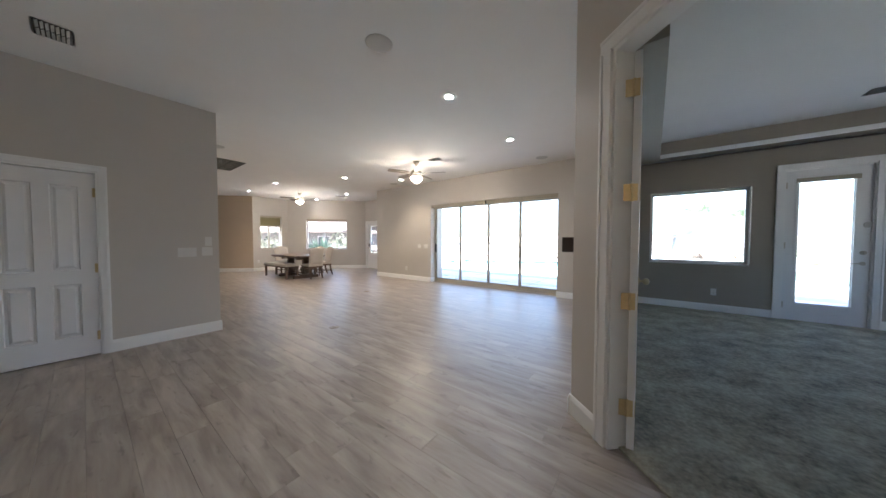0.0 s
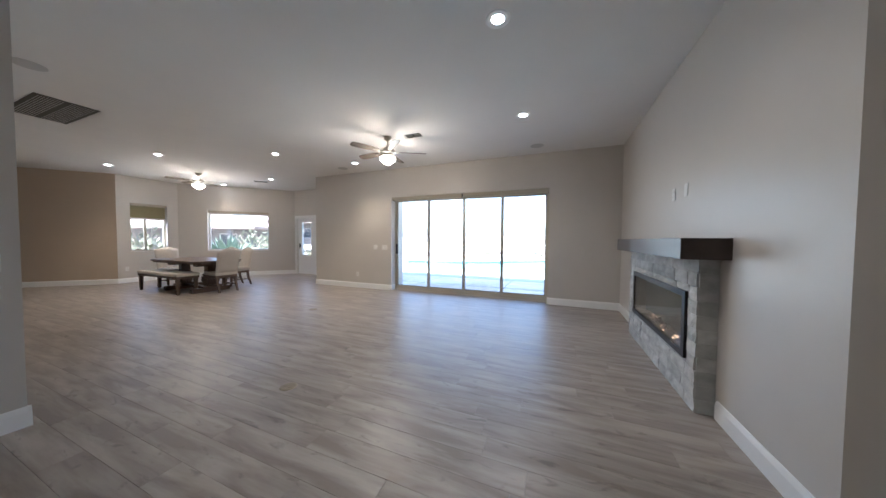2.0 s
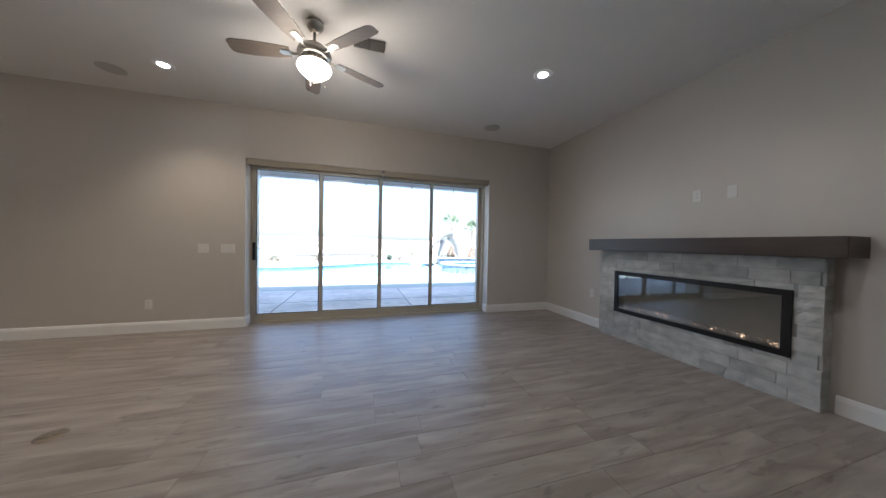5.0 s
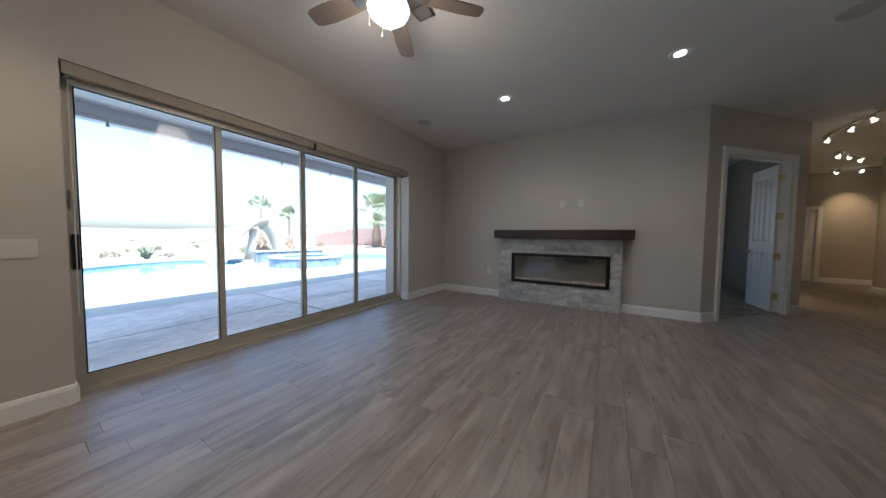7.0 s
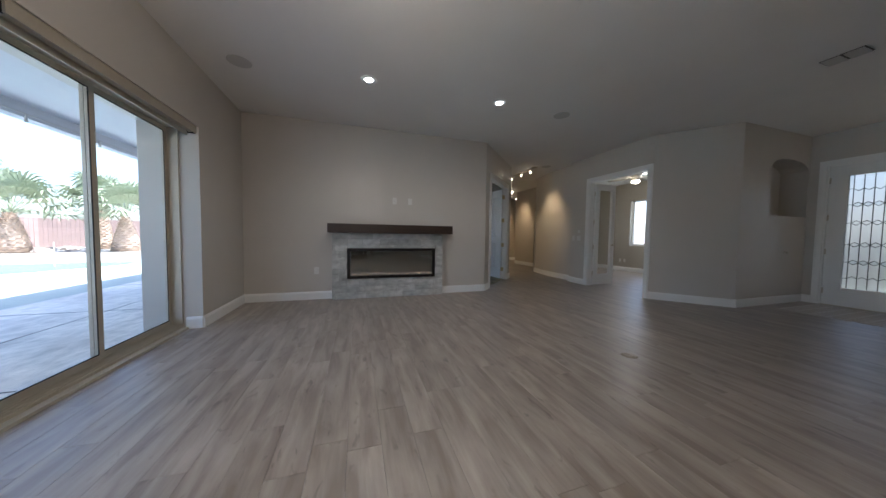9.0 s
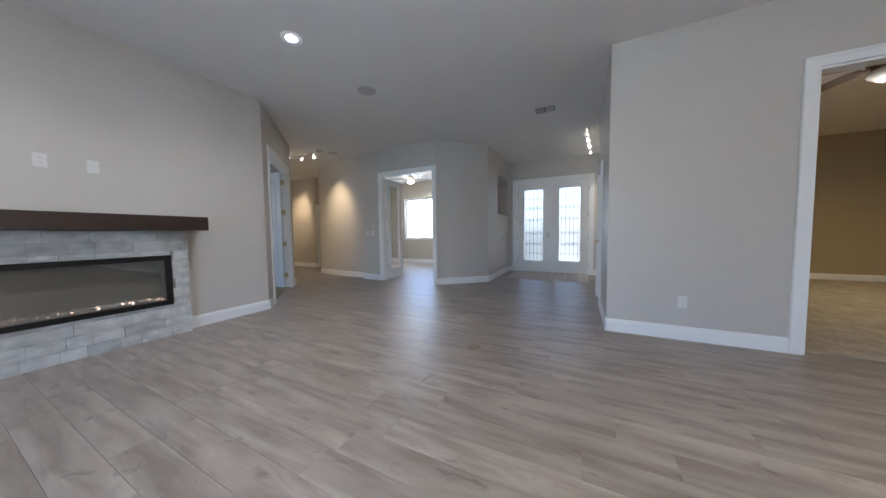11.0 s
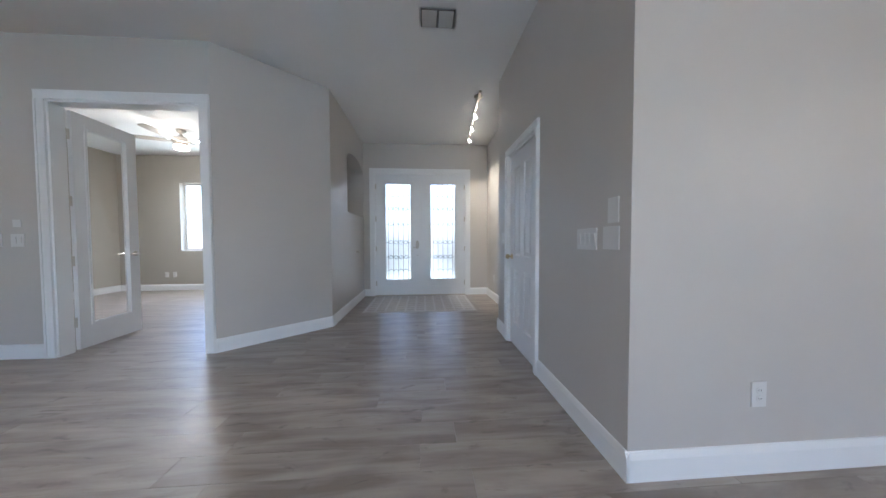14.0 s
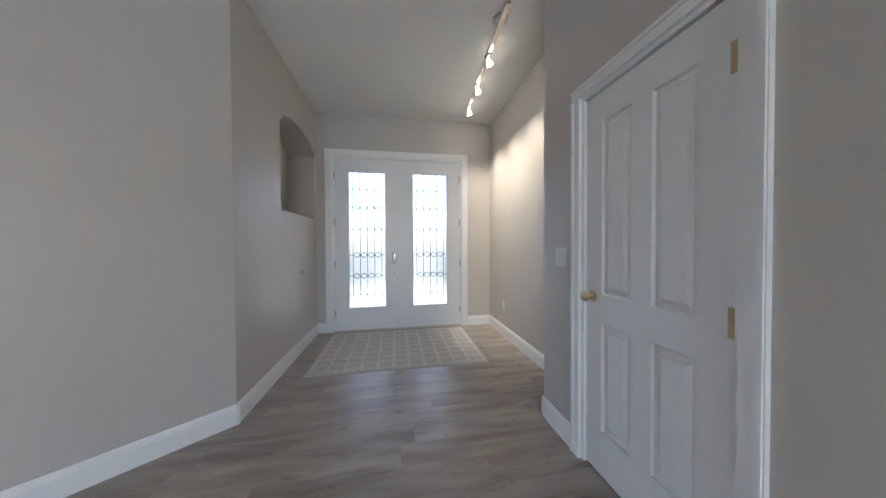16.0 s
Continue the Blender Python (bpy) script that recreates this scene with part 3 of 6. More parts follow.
prism(bm, [(-1.5, 0.60), (-0.9, 0.61), (3.0, 0.3), (3.85, -1.3), (3.85, -3.2), (-1.5, -3.2)], H + 0.01, H + 0.2)
done("ceiling_office", bm, M_CEIL2, kind="structure")

# ---- doors and windows (structure) ----


def structure(name, m, label=""):
    e = new(name)
    e.matrix_basis = m
    return tagged(e, label, kind="structure")


def pane(parent, x0, x1, y, z0, z1, material=None, name="pane"):
    bm = bmesh.new()
    box(bm, x0, x1, y - 0.004, y + 0.004, z0, z1)
    ob = done(name, bm, material or M_GLASS, parent)
    ob.visible_shadow = False
    return ob


def ring_frame(bm, x0, x1, z0, z1, w, y0, y1):
    slab(bm, x1, z0, z1, y0, y1, [(x0 + w, x1 - w, z0 + w, z1 - w)], s0=x0)


# four-panel sliding patio door in the wall FG
fm = frame_on(F, G)
ox = -F[0]
door = structure("door_1", fm @ pose(0, 0.05, 0), "champagne aluminium four-panel sliding patio door, closed")
bm = bmesh.new()
slab(bm, SX1 + ox, 0.0, SZ, 0.14, 0.27, [(SX0 + ox + 0.022, SX1 + ox - 0.022, 0.045, SZ - 0.045)], s0=SX0 + ox)
done("door_frame", bm, M_CHAMP, door, "champagne aluminium outer frame")
bm = bmesh.new()
for k in range(4):
    box(bm, SX0 + ox + 0.02, SX1 + ox - 0.02, 0.150 + 0.028 * k, 0.156 + 0.028 * k, 0.045, 0.062)
box(bm, SX0 + ox, SX1 + ox, 0.085, 0.14, 0.0, 0.022)
done("track", bm, M_CHAMP, door, "ribbed aluminium floor track")
edges = [SX0 + ox + 0.018, 7.09 - 3.62, 7.09 - 2.715, 7.09 - 1.83, SX1 + ox - 0.018]
for k in range(4):
    e0, e1 = edges[k] - (0.028 if k else 0), edges[k + 1] + (0.028 if k < 3 else 0)
    yk = 0.155 + 0.028 * k
    sash = structure("door_panel", pose(0, 0, 0))
    sash.parent = door
    bm = bmesh.new()
    slab(bm, e1, 0.05, SZ - 0.05, yk, yk + 0.024, [(e0 + 0.055, e1 - 0.055, 0.12, SZ - 0.10)], s0=e0)
    done("sash", bm, M_CHAMP, sash, "champagne aluminium sash")
    bm = bmesh.new()
    slab(bm, e1 - 0.052, 0.117, SZ - 0.097, yk - 0.002, yk + 0.002, [(e0 + 0.060, e1 - 0.060, 0.125, SZ - 0.105)], s0=e0 + 0.052)
    done("gasket", bm, M_BLACK, sash, "black rubber glazing gasket")
    pane(sash, e0 + 0.054, e1 - 0.054, yk + 0.012, 0.119, SZ - 0.099)
bm = bmesh.new()
box(bm, edges[0] + 0.012, edges[0] + 0.046, 0.118, 0.156, 0.92, 1.18, 0.006)
done("pull_handle", bm, M_BLACK, door, "black recessed pull handle")
bm = bmesh.new()
box(bm, edges[0] + 0.014, edges[0] + 0.044, 0.13, 0.156, 1.36, 1.50, 0.008)
cyl(bm, (edges[0] + 0.029, 0.12, 1.43), 0.009, 0.03, "y", 12)
done("latch", bm, M_CHAMP, door, "small aluminium latch")

# roller shade cassettes over the slider, hung proud of the wall
for x0, x1 in ((SX0 + 0.01, -2.71), (-2.67, SX1 - 0.01)):
    sh = thing("roller_shade", pose(0, 0, 0), "taupe roller shade rolled up in its cassette above the patio door", "blind", "roller shades over the patio door")
    bm = bmesh.new()
    box(bm, x0, x1, 7.715, 7.73, SZ - 0.085, SZ - 0.001, 0.004)
    box(bm, x0, x1, 7.73, 7.81, SZ - 0.012, SZ - 0.001)
    done("fascia", bm, M_SHADE, sh, "taupe fascia board")
    bm = bmesh.new()
    cyl(bm, ((x0 + x1) / 2, 7.77, SZ - 0.05), 0.03, x1 - x0 - 0.04, "x", 16)
    done("fabric_roll", bm, M_SHADE, sh)
    bm = bmesh.new()
    box(bm, x0 + 0.03, x1 - 0.03, 7.79, 7.80, SZ - 0.12, SZ - 0.075)
    done("hem_bar", bm, M_CHAMP, sh, "champagne hem bar")
    for x in (x0 + 0.004, x1 - 0.012):
        bm = bmesh.new()
        box(bm, x, x + 0.008, 7.732, 7.81, SZ - 0.086, SZ - 0.013)
        done("bracket", bm, M_BLACK, sh, "dark end bracket")
bm = bmesh.new()
loop = [(SX0 + 0.035, 7.73 + 0.012 * math.cos(a), 1.45 + 0.85 * math.sin(a)) for a in [2 * math.pi * k / 24 for k in range(25)]]
tube(bm, loop, 0.0018, 6)
ob = done("shade_cord", bm, M_PLASTIC)
tagged(ob, "thin white looped pull cord of the patio door roller shade", "cord")


def window(name, m, x0, x1, z0, z1, depth, label, material=None, split=None, t=0.2):
    w = structure(name, m, label)
    bm = bmesh.new()
    ring_frame(bm, x0, x1, z0, z1, 0.045, depth, depth + 0.05)
    done("window_frame", bm, material or M_PLASTIC, w, "slim window frame")
    if split:
        bm = bmesh.new()
        box(bm, split - 0.025, split + 0.025, depth + 0.002, depth + 0.052, z0 + 0.045, z1 - 0.045)
        done("mullion", bm, material or M_PLASTIC, w)
        pane(w, x0 + 0.04, split - 0.02, depth + 0.025, z0 + 0.04, z1 - 0.04)
        pane(w, split + 0.02, x1 - 0.04, depth + 0.025, z0 + 0.04, z1 - 0.04)
    else:
        pane(w, x0 + 0.04, x1 - 0.04, depth + 0.025, z0 + 0.04, z1 - 0.04)
    bm = bmesh.new()
    box(bm, x0 - 0.0, x1 + 0.0, 0.0, depth, z0 - 0.02, z0 + 0.004)
    done("window_sill", bm, M_TRIM, w, "painted window sill")
    return w


window("window_1", frame_on(B, C), 0.27, 1.09, 0.90, 2.30, 0.12, "narrow nook window with an aluminium frame", M_CHAMP, split=0.62)
window("window_2", frame_on(C, D), 0.76, 2.52, 0.88, 2.22, 0.12, "wide nook picture window")
window("window_3", frame_on(BR[0], BR[1]), 0.28, 1.65, 0.87, 2.21, 0.12, "wide bedroom picture window")
window("window_4", frame_on((3.70, -3.10), (-1.40, -3.10)), 1.30, 3.10, 0.91, 2.44, 0.12, "wide office window", split=2.2)
for n, (m, x0, x1, z) in {"b": (frame_on(B, C), 0.28, 1.08, 2.30), "c": (frame_on(C, D), 0.77, 2.51, 2.22)}.items():
    sh = thing("roller_shade", m, "taupe roller shade rolled up at the head of the nook window", "blind", "roller shades in the nook")
    bm = bmesh.new()
    box(bm, x0, x1, 0.01, 0.025, z - 0.08, z - 0.002, 0.003)
    done("fascia", bm, M_SHADE, sh)
    bm = bmesh.new()
    cyl(bm, ((x0 + x1) / 2, 0.062, z - 0.045), 0.028, x1 - x0 - 0.02, "x", 14)
    done("fabric_roll", bm, M_SHADE, sh)
    drop = 0.42 if n == "b" else 0.07
    if n == "b":
        bm = bmesh.new()
        box(bm, x0 + 0.01, x1 - 0.01, 0.088, 0.090, z - drop, z - 0.05)
        done("fabric", bm, mat("olive_shade_fabric", (0.26, 0.235, 0.13), 0.9, var=0.04, scale=60), sh, "olive shade fabric let down a little")
    bm = bmesh.new()
    box(bm, x0 + 0.01, x1 - 0.01, 0.084, 0.094, z - drop - 0.045, z - drop)
    done("hem_bar", bm, M_PLASTIC, sh)


def lite_door(name, m, x0, x1, h, glass, t, label, lever_side=1, dead=True, threshold=True, y=0.05):
    """A closed outside door with one tall pane; x0 to x1 is the opening."""
    d = structure(name, m, label)
    casing(d, x0, x1, h, 0)
    jamb(d, x0, x1, h, 0.0, t)
    leaf = structure("leaf", pose(x0 + 0.022, y, 0.012))
    leaf.parent = d
    w = x1 - x0 - 0.044
    gx0, gx1, gz0, gz1 = glass
    bm = bmesh.new()
    slab(bm, w, 0, h - 0.035, -0.022, 0.022, [(gx0, gx1, gz0, gz1)])
    done("leaf_body", bm, M_DOOR, leaf, "white painted door leaf")
    bm = bmesh.new()
    for s in (-1, 1):
        slab(bm, gx1 + 0.02, gz0 - 0.03, gz1 + 0.03, s * 0.022, s * 0.034, [(gx0 + 0.012, gx1 - 0.012, gz0 + 0.012, gz1 - 0.012)], s0=gx0 - 0.02)
    done("glazing_bead", bm, M_DOOR, leaf)
    pane(leaf, gx0 + 0.002, gx1 - 0.002, 0, gz0 + 0.002, gz1 - 0.002)
    hx = w - 0.06 if lever_side > 0 else 0.06
    lever(leaf, hx, 0.94, M_NICKEL, dirx=-lever_side)
    if dead:
        bm = bmesh.new()
        cyl(bm, (hx, -0.03, 1.10), 0.03, 0.02, "y", 20)
        box(bm, hx - 0.006, hx + 0.006, -0.055, -0.03, 1.08, 1.12)
        done("deadbolt", bm, M_NICKEL, leaf)
    for k in range(3):
        hinge(d, x0 + 0.012 if lever_side > 0 else x1 - 0.012, y - 0.028, 0.25 + k * (h - 0.5) / 2, M_NICKEL)
    if threshold:
        bm = bmesh.new()
        box(bm, x0 + 0.02, x1 - 0.02, 0.01, t, 0, 0.012)
        done("threshold", bm, M_CHAMP, d, "aluminium threshold")
    return d


d2 = lite_door("door_2", frame_on(BR[0], BR[1]), 2.00, 2.86, 2.42, (0.13, 0.68, 0.27, 2.22), 0.2, "white bedroom patio door with a tall clear pane, closed")
bm = bmesh.new()
box(bm, 2.13, 2.73, 0.0, 0.026, 2.20, 2.27, 0.004)
done("shade_headrail", bm, M_SHADE, d2, "taupe shade headrail on the door")
bm = bmesh.new()
cyl(bm, (2.81, 0.018, 1.52), 0.042, 0.02, "y", 20)
done("alarm_sensor", bm, M_GRILLE, d2, "round grey sensor on the door")
d3 = lite_door("door_3", frame_on(D, E), 0.12, 1.00, 2.05, (0.20, 0.66, 0.68, 1.90), 0.2, "white nook door with a half pane above a panel, closed", lever_side=-1)
bm = bmesh.new()
box(bm, 0.20, 0.27, 0.02, 0.03, 0.98, 1.12, 0.004)
done("keypad", bm, M_BLACK, d3, "black electronic keypad lock")

# entry door: two leaves with leaded glass
d4 = structure("door_4", frame_on(R, S), "white double entry door with tall leaded glass panes, closed")
casing(d4, ED0, ED1, 2.47, 0)
jamb(d4, ED0, ED1, 2.47, 0, 0.2)
LW = (ED1 - ED0 - 0.046) / 2


def came(bm, p, q, y):
    """One lead strip between two points (x, z) of a pane."""
    d = Vector((q[0] - p[0], 0, q[1] - p[1]))
    if d.length < 1e-4:
        return
    n = Vector((-d.z, 0, d.x)).normalized() * 0.0047
    vs = []
    for yy in (y - 0.004, y + 0.004):
        for c in (Vector((p[0], yy, p[1])) + n, Vector((p[0], yy, p[1])) - n, Vector((q[0], yy, q[1])) - n, Vector((q[0], yy, q[1])) + n):
            vs.append(bm.verts.new(c))
    for f in ((0, 1, 2, 3), (7, 6, 5, 4), (0, 4, 5, 1), (1, 5, 6, 2), (2, 6, 7, 3), (3, 7, 4, 0)):
        bm.faces.new([vs[k] for k in f])


def leaded(leaf, x0, x1, z0, z1, y=0.0):
    """Rows of long hexagons joined by bands of diamonds, all in lead strips."""
    bm = bmesh.new()
    w, h = x1 - x0, z1 - z0
    for f in (0.10, 0.90):
        came(bm, (x0 + w * f, z0), (x0 + w * f, z1), y)
    xa, xb = x0 + 0.10 * w, x1 - 0.10 * w
    cols = [xa + (xb - xa) * k / 4 for k in range(5)]
    rows = [0.0, 0.09, 0.235, 0.39, 0.58, 0.74, 0.88, 1.0]
    dh = 0.021 * h
    for r in rows[1:-1]:
        z = z0 + r * h
        for k in range(4):
            cx, hw = (cols[k] + cols[k + 1]) / 2, (cols[1] - cols[0]) / 2
            legs = (((cx - hw, z), (cx, z + dh)), ((cx, z + dh), (cx + hw, z)), ((cx + hw, z), (cx, z - dh)), ((cx, z - dh), (cx - hw, z)))
            for p, q in legs[2:] if r == rows[-2] else legs[:2] if r == rows[1] else legs:
                came(bm, p, q, y)
        came(bm, (x0, z), (xa, z), y), came(bm, (xb, z), (x1, z), y)
    for r0, r1 in zip(rows, rows[1:]):
        za, zb = z0 + r0 * h + (dh if r0 else 0), z0 + r1 * h - (dh if r1 < 1 else 0)
        for c in cols[1:-1]:
            came(bm, (c, za - (dh if r0 else 0)), (c, zb + (dh if r1 < 1 else 0)), y)
    done("leadwork", bm, M_LEAD, leaf, "dark lead came pattern")
    bm = bmesh.new()
    for r in (0.235, 0.74):
        z = z0 + r * h
        for k in range(4):
            cx, hw = (cols[k] + cols[k + 1]) / 2, (cols[1] - cols[0]) / 2
            vs = [bm.verts.new((cx + a * hw * 0.9, y - 0.001 + b, z + c * dh * 0.9)) for b in (0, 0.003) for a, c in ((-1, 0), (0, -1), (1, 0), (0, 1))]
            bm.faces.new(vs[:4]), bm.faces.new(vs[4:])
            for j in range(4):
                bm.faces.new((vs[j], vs[(j + 1) % 4], vs[4 + (j + 1) % 4], vs[4 + j]))
    done("bevelled_diamond", bm, M_BEVEL, leaf, "frosted bevelled glass diamonds")


for k in range(2):
    leaf = structure("leaf", pose(ED0 + 0.022 + k * (LW + 0.002), 0.05, 0.012))
    leaf.parent = d4
    bm = bmesh.new()
    slab(bm, LW, 0, 2.435, -0.022, 0.022, [(0.19, LW - 0.19, 0.30, 2.26)])
    done("leaf_body", bm, M_DOOR, leaf, "white painted door leaf")
    bm = bmesh.new()
    for s in (-1, 1):
        slab(bm, LW - 0.165, 0.275, 2.285, s * 0.022, s * 0.036, [(0.202, LW - 0.202, 0.312, 2.248)], s0=0.165)
    done("glazing_bead", bm, M_DOOR, leaf)
    pane(leaf, 0.192, LW - 0.192, 0, 0.302, 2.258, M_LEADED)
    leaded(leaf, 0.202, LW - 0.202, 0.312, 2.248, -0.006)
    for z in (0.25, 0.95, 1.55, 2.2):
        hinge(d4, ED0 + 0.012 if not k else ED1 - 0.012, 0.022, z, M_NICKEL)
    if k == 0:
        bm = bmesh.new()
        bmesh.ops.create_uvsphere(bm, u_segments=20, v_segments=12, radius=1, matrix=pose(LW - 0.07, -0.024, 1.02) @ Matrix.Diagonal((0.034, 0.008, 0.085, 1)))
        tube(bm, [(LW - 0.07, -0.025, 0.97), (LW - 0.08, -0.06, 0.965), (LW - 0.16, -0.062, 0.955)], [0.010, 0.009, 0.006])
        done("lever_handle", bm, M_NICKEL, leaf, "nickel lever on an oval escutcheon", smooth=True)
        bm = bmesh.new()
        cyl(bm, (LW - 0.07, -0.027, 0.80), 0.013, 0.012, "y", 14)
        done("keyhole", bm, M_NICKEL, leaf)
bm = bmesh.new()
box(bm, ED0 + 0.022 + LW - 0.02, ED0 + 0.022 + LW + 0.02, 0.014, 0.026, 0.02, 2.41, 0.003)
done("astragal", bm, M_DOOR, d4, "white astragal strip")
bm = bmesh.new()
box(bm, ED0 + 0.02, ED1 - 0.02, 0.0, 0.2, 0, 0.012)
done("threshold", bm, M_CHAMP, d4, "aluminium threshold")


def six_panels(w, h):
    """Panel layout: two tall over two low."""
    s, m = 0.115, 0.10
    pw = (w - 2 * s - m) / 2
    return [(x, x + pw, z0 * h, z1 * h) for x in (s, s + pw + m) for z0, z1 in ((0.115, 0.40), (0.475, 0.925))]


# closet door
d5 = structure("door_5", frame_on(U, V), "white four-panel closet door with a brass knob, closed")
casing(d5, 0.40, 1.135, 2.03, 0, w=0.065)
jamb(d5, 0.40, 1.135, 2.03, 0, 0.12)
leaf = structure("leaf", pose(0.422, 0.035, 0.012))
leaf.parent = d5
panel_leaf(leaf, 0.691, 1.99, six_panels(0.691, 1.99), name="leaf_body")
lever(leaf, 0.055, 0.93, M_BRASS, knob=True)
for z in (0.22, 0.97, 1.80):
    hinge(d5, 1.123, 0.008, z)

# bedroom double door, both leaves open into the bedroom
d6 = structure("door_6", frame_on(HH, I), "white double bedroom door, both panelled leaves open")
for y, s in ((0, -1), (0.12, 1)):
    casing(d6, BD0, BD1, BDH, y, s)
jamb(d6, BD0, BD1, BDH, 0, 0.12)
bw = (BD1 - BD0 - 0.046) / 2
for x, a, s in ((BD0 + 0.055, 136, 1), (BD1 - 0.055, 50, -1)):
    leaf = structure("leaf", pose(x, 0.118, 0.018, 0, 0, a))
    leaf.parent = d6
    panel_leaf(leaf, bw, 2.37, six_panels(bw, 2.37), name="leaf_body")
    lever(leaf, bw - 0.06, 0.95, M_BRASS, knob=True)
for x, a in ((BD0 + 0.046, 60), (BD1 - 0.046, 120)):
    for z in (0.27, 0.92, 1.57, 2.18):
        bm = bmesh.new()
        box(bm, -0.042, 0.042, -0.0015, 0.0015, -0.05, 0.05)
        cyl(bm, (0, 0, 0), 0.008, 0.104, seg=12)
        for kx in (-0.028, 0.028):
            for kz in (-0.033, 0.0, 0.033):
                cyl(bm, (kx, 0, kz), 0.004, 0.006, "y", seg=8)
        done("hinge", bm, M_BRASS, d6, "brass butt hinge", m=pose(x, 0.100, z, 0, 0, a))

# office double opening with one glazed leaf ajar
d7 = structure("door_7", frame_on(O, P), "white office doorway with one full-pane glass leaf standing open")
for y, s in ((0, -1), (0.12, 1)):
    casing(d7, OF0, OF1, 2.45, y, s)
jamb(d7, OF0, OF1, 2.45, 0, 0.12)
leaf = structure("leaf", pose(OF0 + 0.022, 0.145, 0.018, 0, 0, 94))
leaf.parent = d7
ow = (OF1 - OF0 - 0.046) / 2
bm = bmesh.new()
slab(bm, ow, 0, 2.40, -0.02, 0.02, [(0.12, ow - 0.12, 0.24, 2.27)])
done("leaf_body", bm, M_DOOR, leaf, "white painted glazed leaf")
bm = bmesh.new()
for s in (-1, 1):
    slab(bm, ow - 0.105, 0.225, 2.285, s * 0.02, s * 0.028, [(0.128, ow - 0.128, 0.248, 2.262)], s0=0.105)
done("glazing_bead", bm, M_DOOR, leaf)
pane(leaf, 0.122, ow - 0.122, 0, 0.242, 2.268)
lever(leaf, ow - 0.055, 0.95, M_NICKEL, dirx=-1)
for z in (0.30, 0.92, 1.52, 2.18):
    hinge(d7, OF0 + 0.012, 0.128, z, M_NICKEL)

# study doorway with a many-paned leaf open inside
d8 = structure("door_8", frame_on(V, W), "white study doorway with a fifteen-pane french leaf standing open")
for y, s in ((0, -1), (0.12, 1)):
    casing(d8, FD0, FD1, BDH, y, s)
jamb(d8, FD0, FD1, BDH, 0, 0.12)
fw = 0.70
leaf = structure("leaf", pose(FD1 - 0.022, 0.135, 0.018, 0, 0, 75))
leaf.parent = d8
cols, rows = 3, 6
gx, gz = 0.095, 0.25
cw, chh = (fw - 2 * gx - 0.022 * (cols - 1)) / cols, (2.38 - gz - 0.11 - 0.022 * (rows - 1)) / rows
cells = [(gx + c * (cw + 0.022), gx + c * (cw + 0.022) + cw, gz + r * (chh + 0.022), gz + r * (chh + 0.022) + chh) for c in range(cols) for r in range(rows)]
bm = bmesh.new()
slab(bm, fw, 0, 2.38, -0.02, 0.02, cells)
done("leaf_body", bm, M_DOOR, leaf, "white painted french leaf")
M_FROST = mat("frosted_glass", (0.52, 0.51, 0.48), 0.22)
M_FROST.node_tree.nodes["Principled BSDF"].inputs["Transmission Weight"].default_value = 0.3
for c in cells:
    pane(leaf, c[0], c[1], 0, c[2], c[3], M_FROST)
lever(leaf, fw - 0.05, 0.95, M_BRASS, knob=True)
for z in (0.30, 0.92, 1.52, 2.18):
    hinge(d8, FD1 - 0.012, 0.128, z)

# hall doors, closed
for n, m, x0, x1 in (("door_9", frame_on(L1, L), 0.10, 0.75), ("door_10", frame_on(J, K), 1.55, 2.30)):
    d = structure(n, m, "white panelled hall door, closed")
    casing(d, x0, x1, 2.05, 0)
    jamb(d, x0, x1, 2.05, 0, 0.12)
    leaf = structure("leaf", pose(x0 + 0.022, 0.06, 0.012))
    leaf.parent = d
    panel_leaf(leaf, x1 - x0 - 0.044, 2.01, six_panels(x1 - x0 - 0.044, 2.01), name="leaf_body")
    lever(leaf, 0.06, 0.95, M_BRASS, knob=True)

# ---- lamps ----


def can_light(x, y, z=H, power=9.0, color=(1.0, 0.96, 0.90), cone=150):
    c = thing("recessed_light", pose(x, y, z), "white trimmed recessed ceiling light, lit", "ceiling light", "recessed ceiling lights")
    bm = bmesh.new()
    lathe(bm, [(0.096, 0.0), (0.096, -0.005), (0.088, -0.009), (0.074, -0.0085), (0.060, -0.005), (0.050, -0.0045)], 32)
    done("trim_ring", bm, M_TRIM, c, "white trim ring", smooth=True)
    bm = bmesh.new()
    lathe(bm, [(0, -0.0062), (0.03, -0.006), (0.050, -0.004), (0.050, -0.001)], 32)
    done("lens", bm, M_GLOW, c, "glowing lens", smooth=True)
    lamp = new("lamp", bpy.data.lights.new("can_lamp", "SPOT"))
    lamp.data.energy, lamp.data.color, lamp.data.shadow_soft_size, lamp.data.spot_size, lamp.data.spot_blend = power * CAN, color, 0.06, radians(cone), 0.8
    lamp.parent = c
    lamp.matrix_basis = pose(0, 0, -0.03)
    return c


for x, y in ((-1.17, 4.0), (-1.17, 5.81), (-5.05, 6.93), (-6.14, 5.78), (-8.51, 4.90), (-10.8, 4.90), (-8.55, 7.42), (-10.85, 7.45)):
    can_light(x, y, power=(15 if y < 7 else 8) if x < -4 else 9, color=(1.0, 0.77, 0.52) if x < -4 else (1.0, 0.86, 0.70), cone=(115 if y < 7 else 84) if x < -4 else 150)
# The third is an added lamp, out of view in the study.
for x, y in ((-8.57, 0.61), (-8.52, -0.44), (-6.3, -1.8)):
    can_light(x, y, power=9, color=(1.0, 0.68, 0.28))
can_light(1.3, -2.2, H + 0.01, power=18, color=(1.0, 0.95, 0.85))

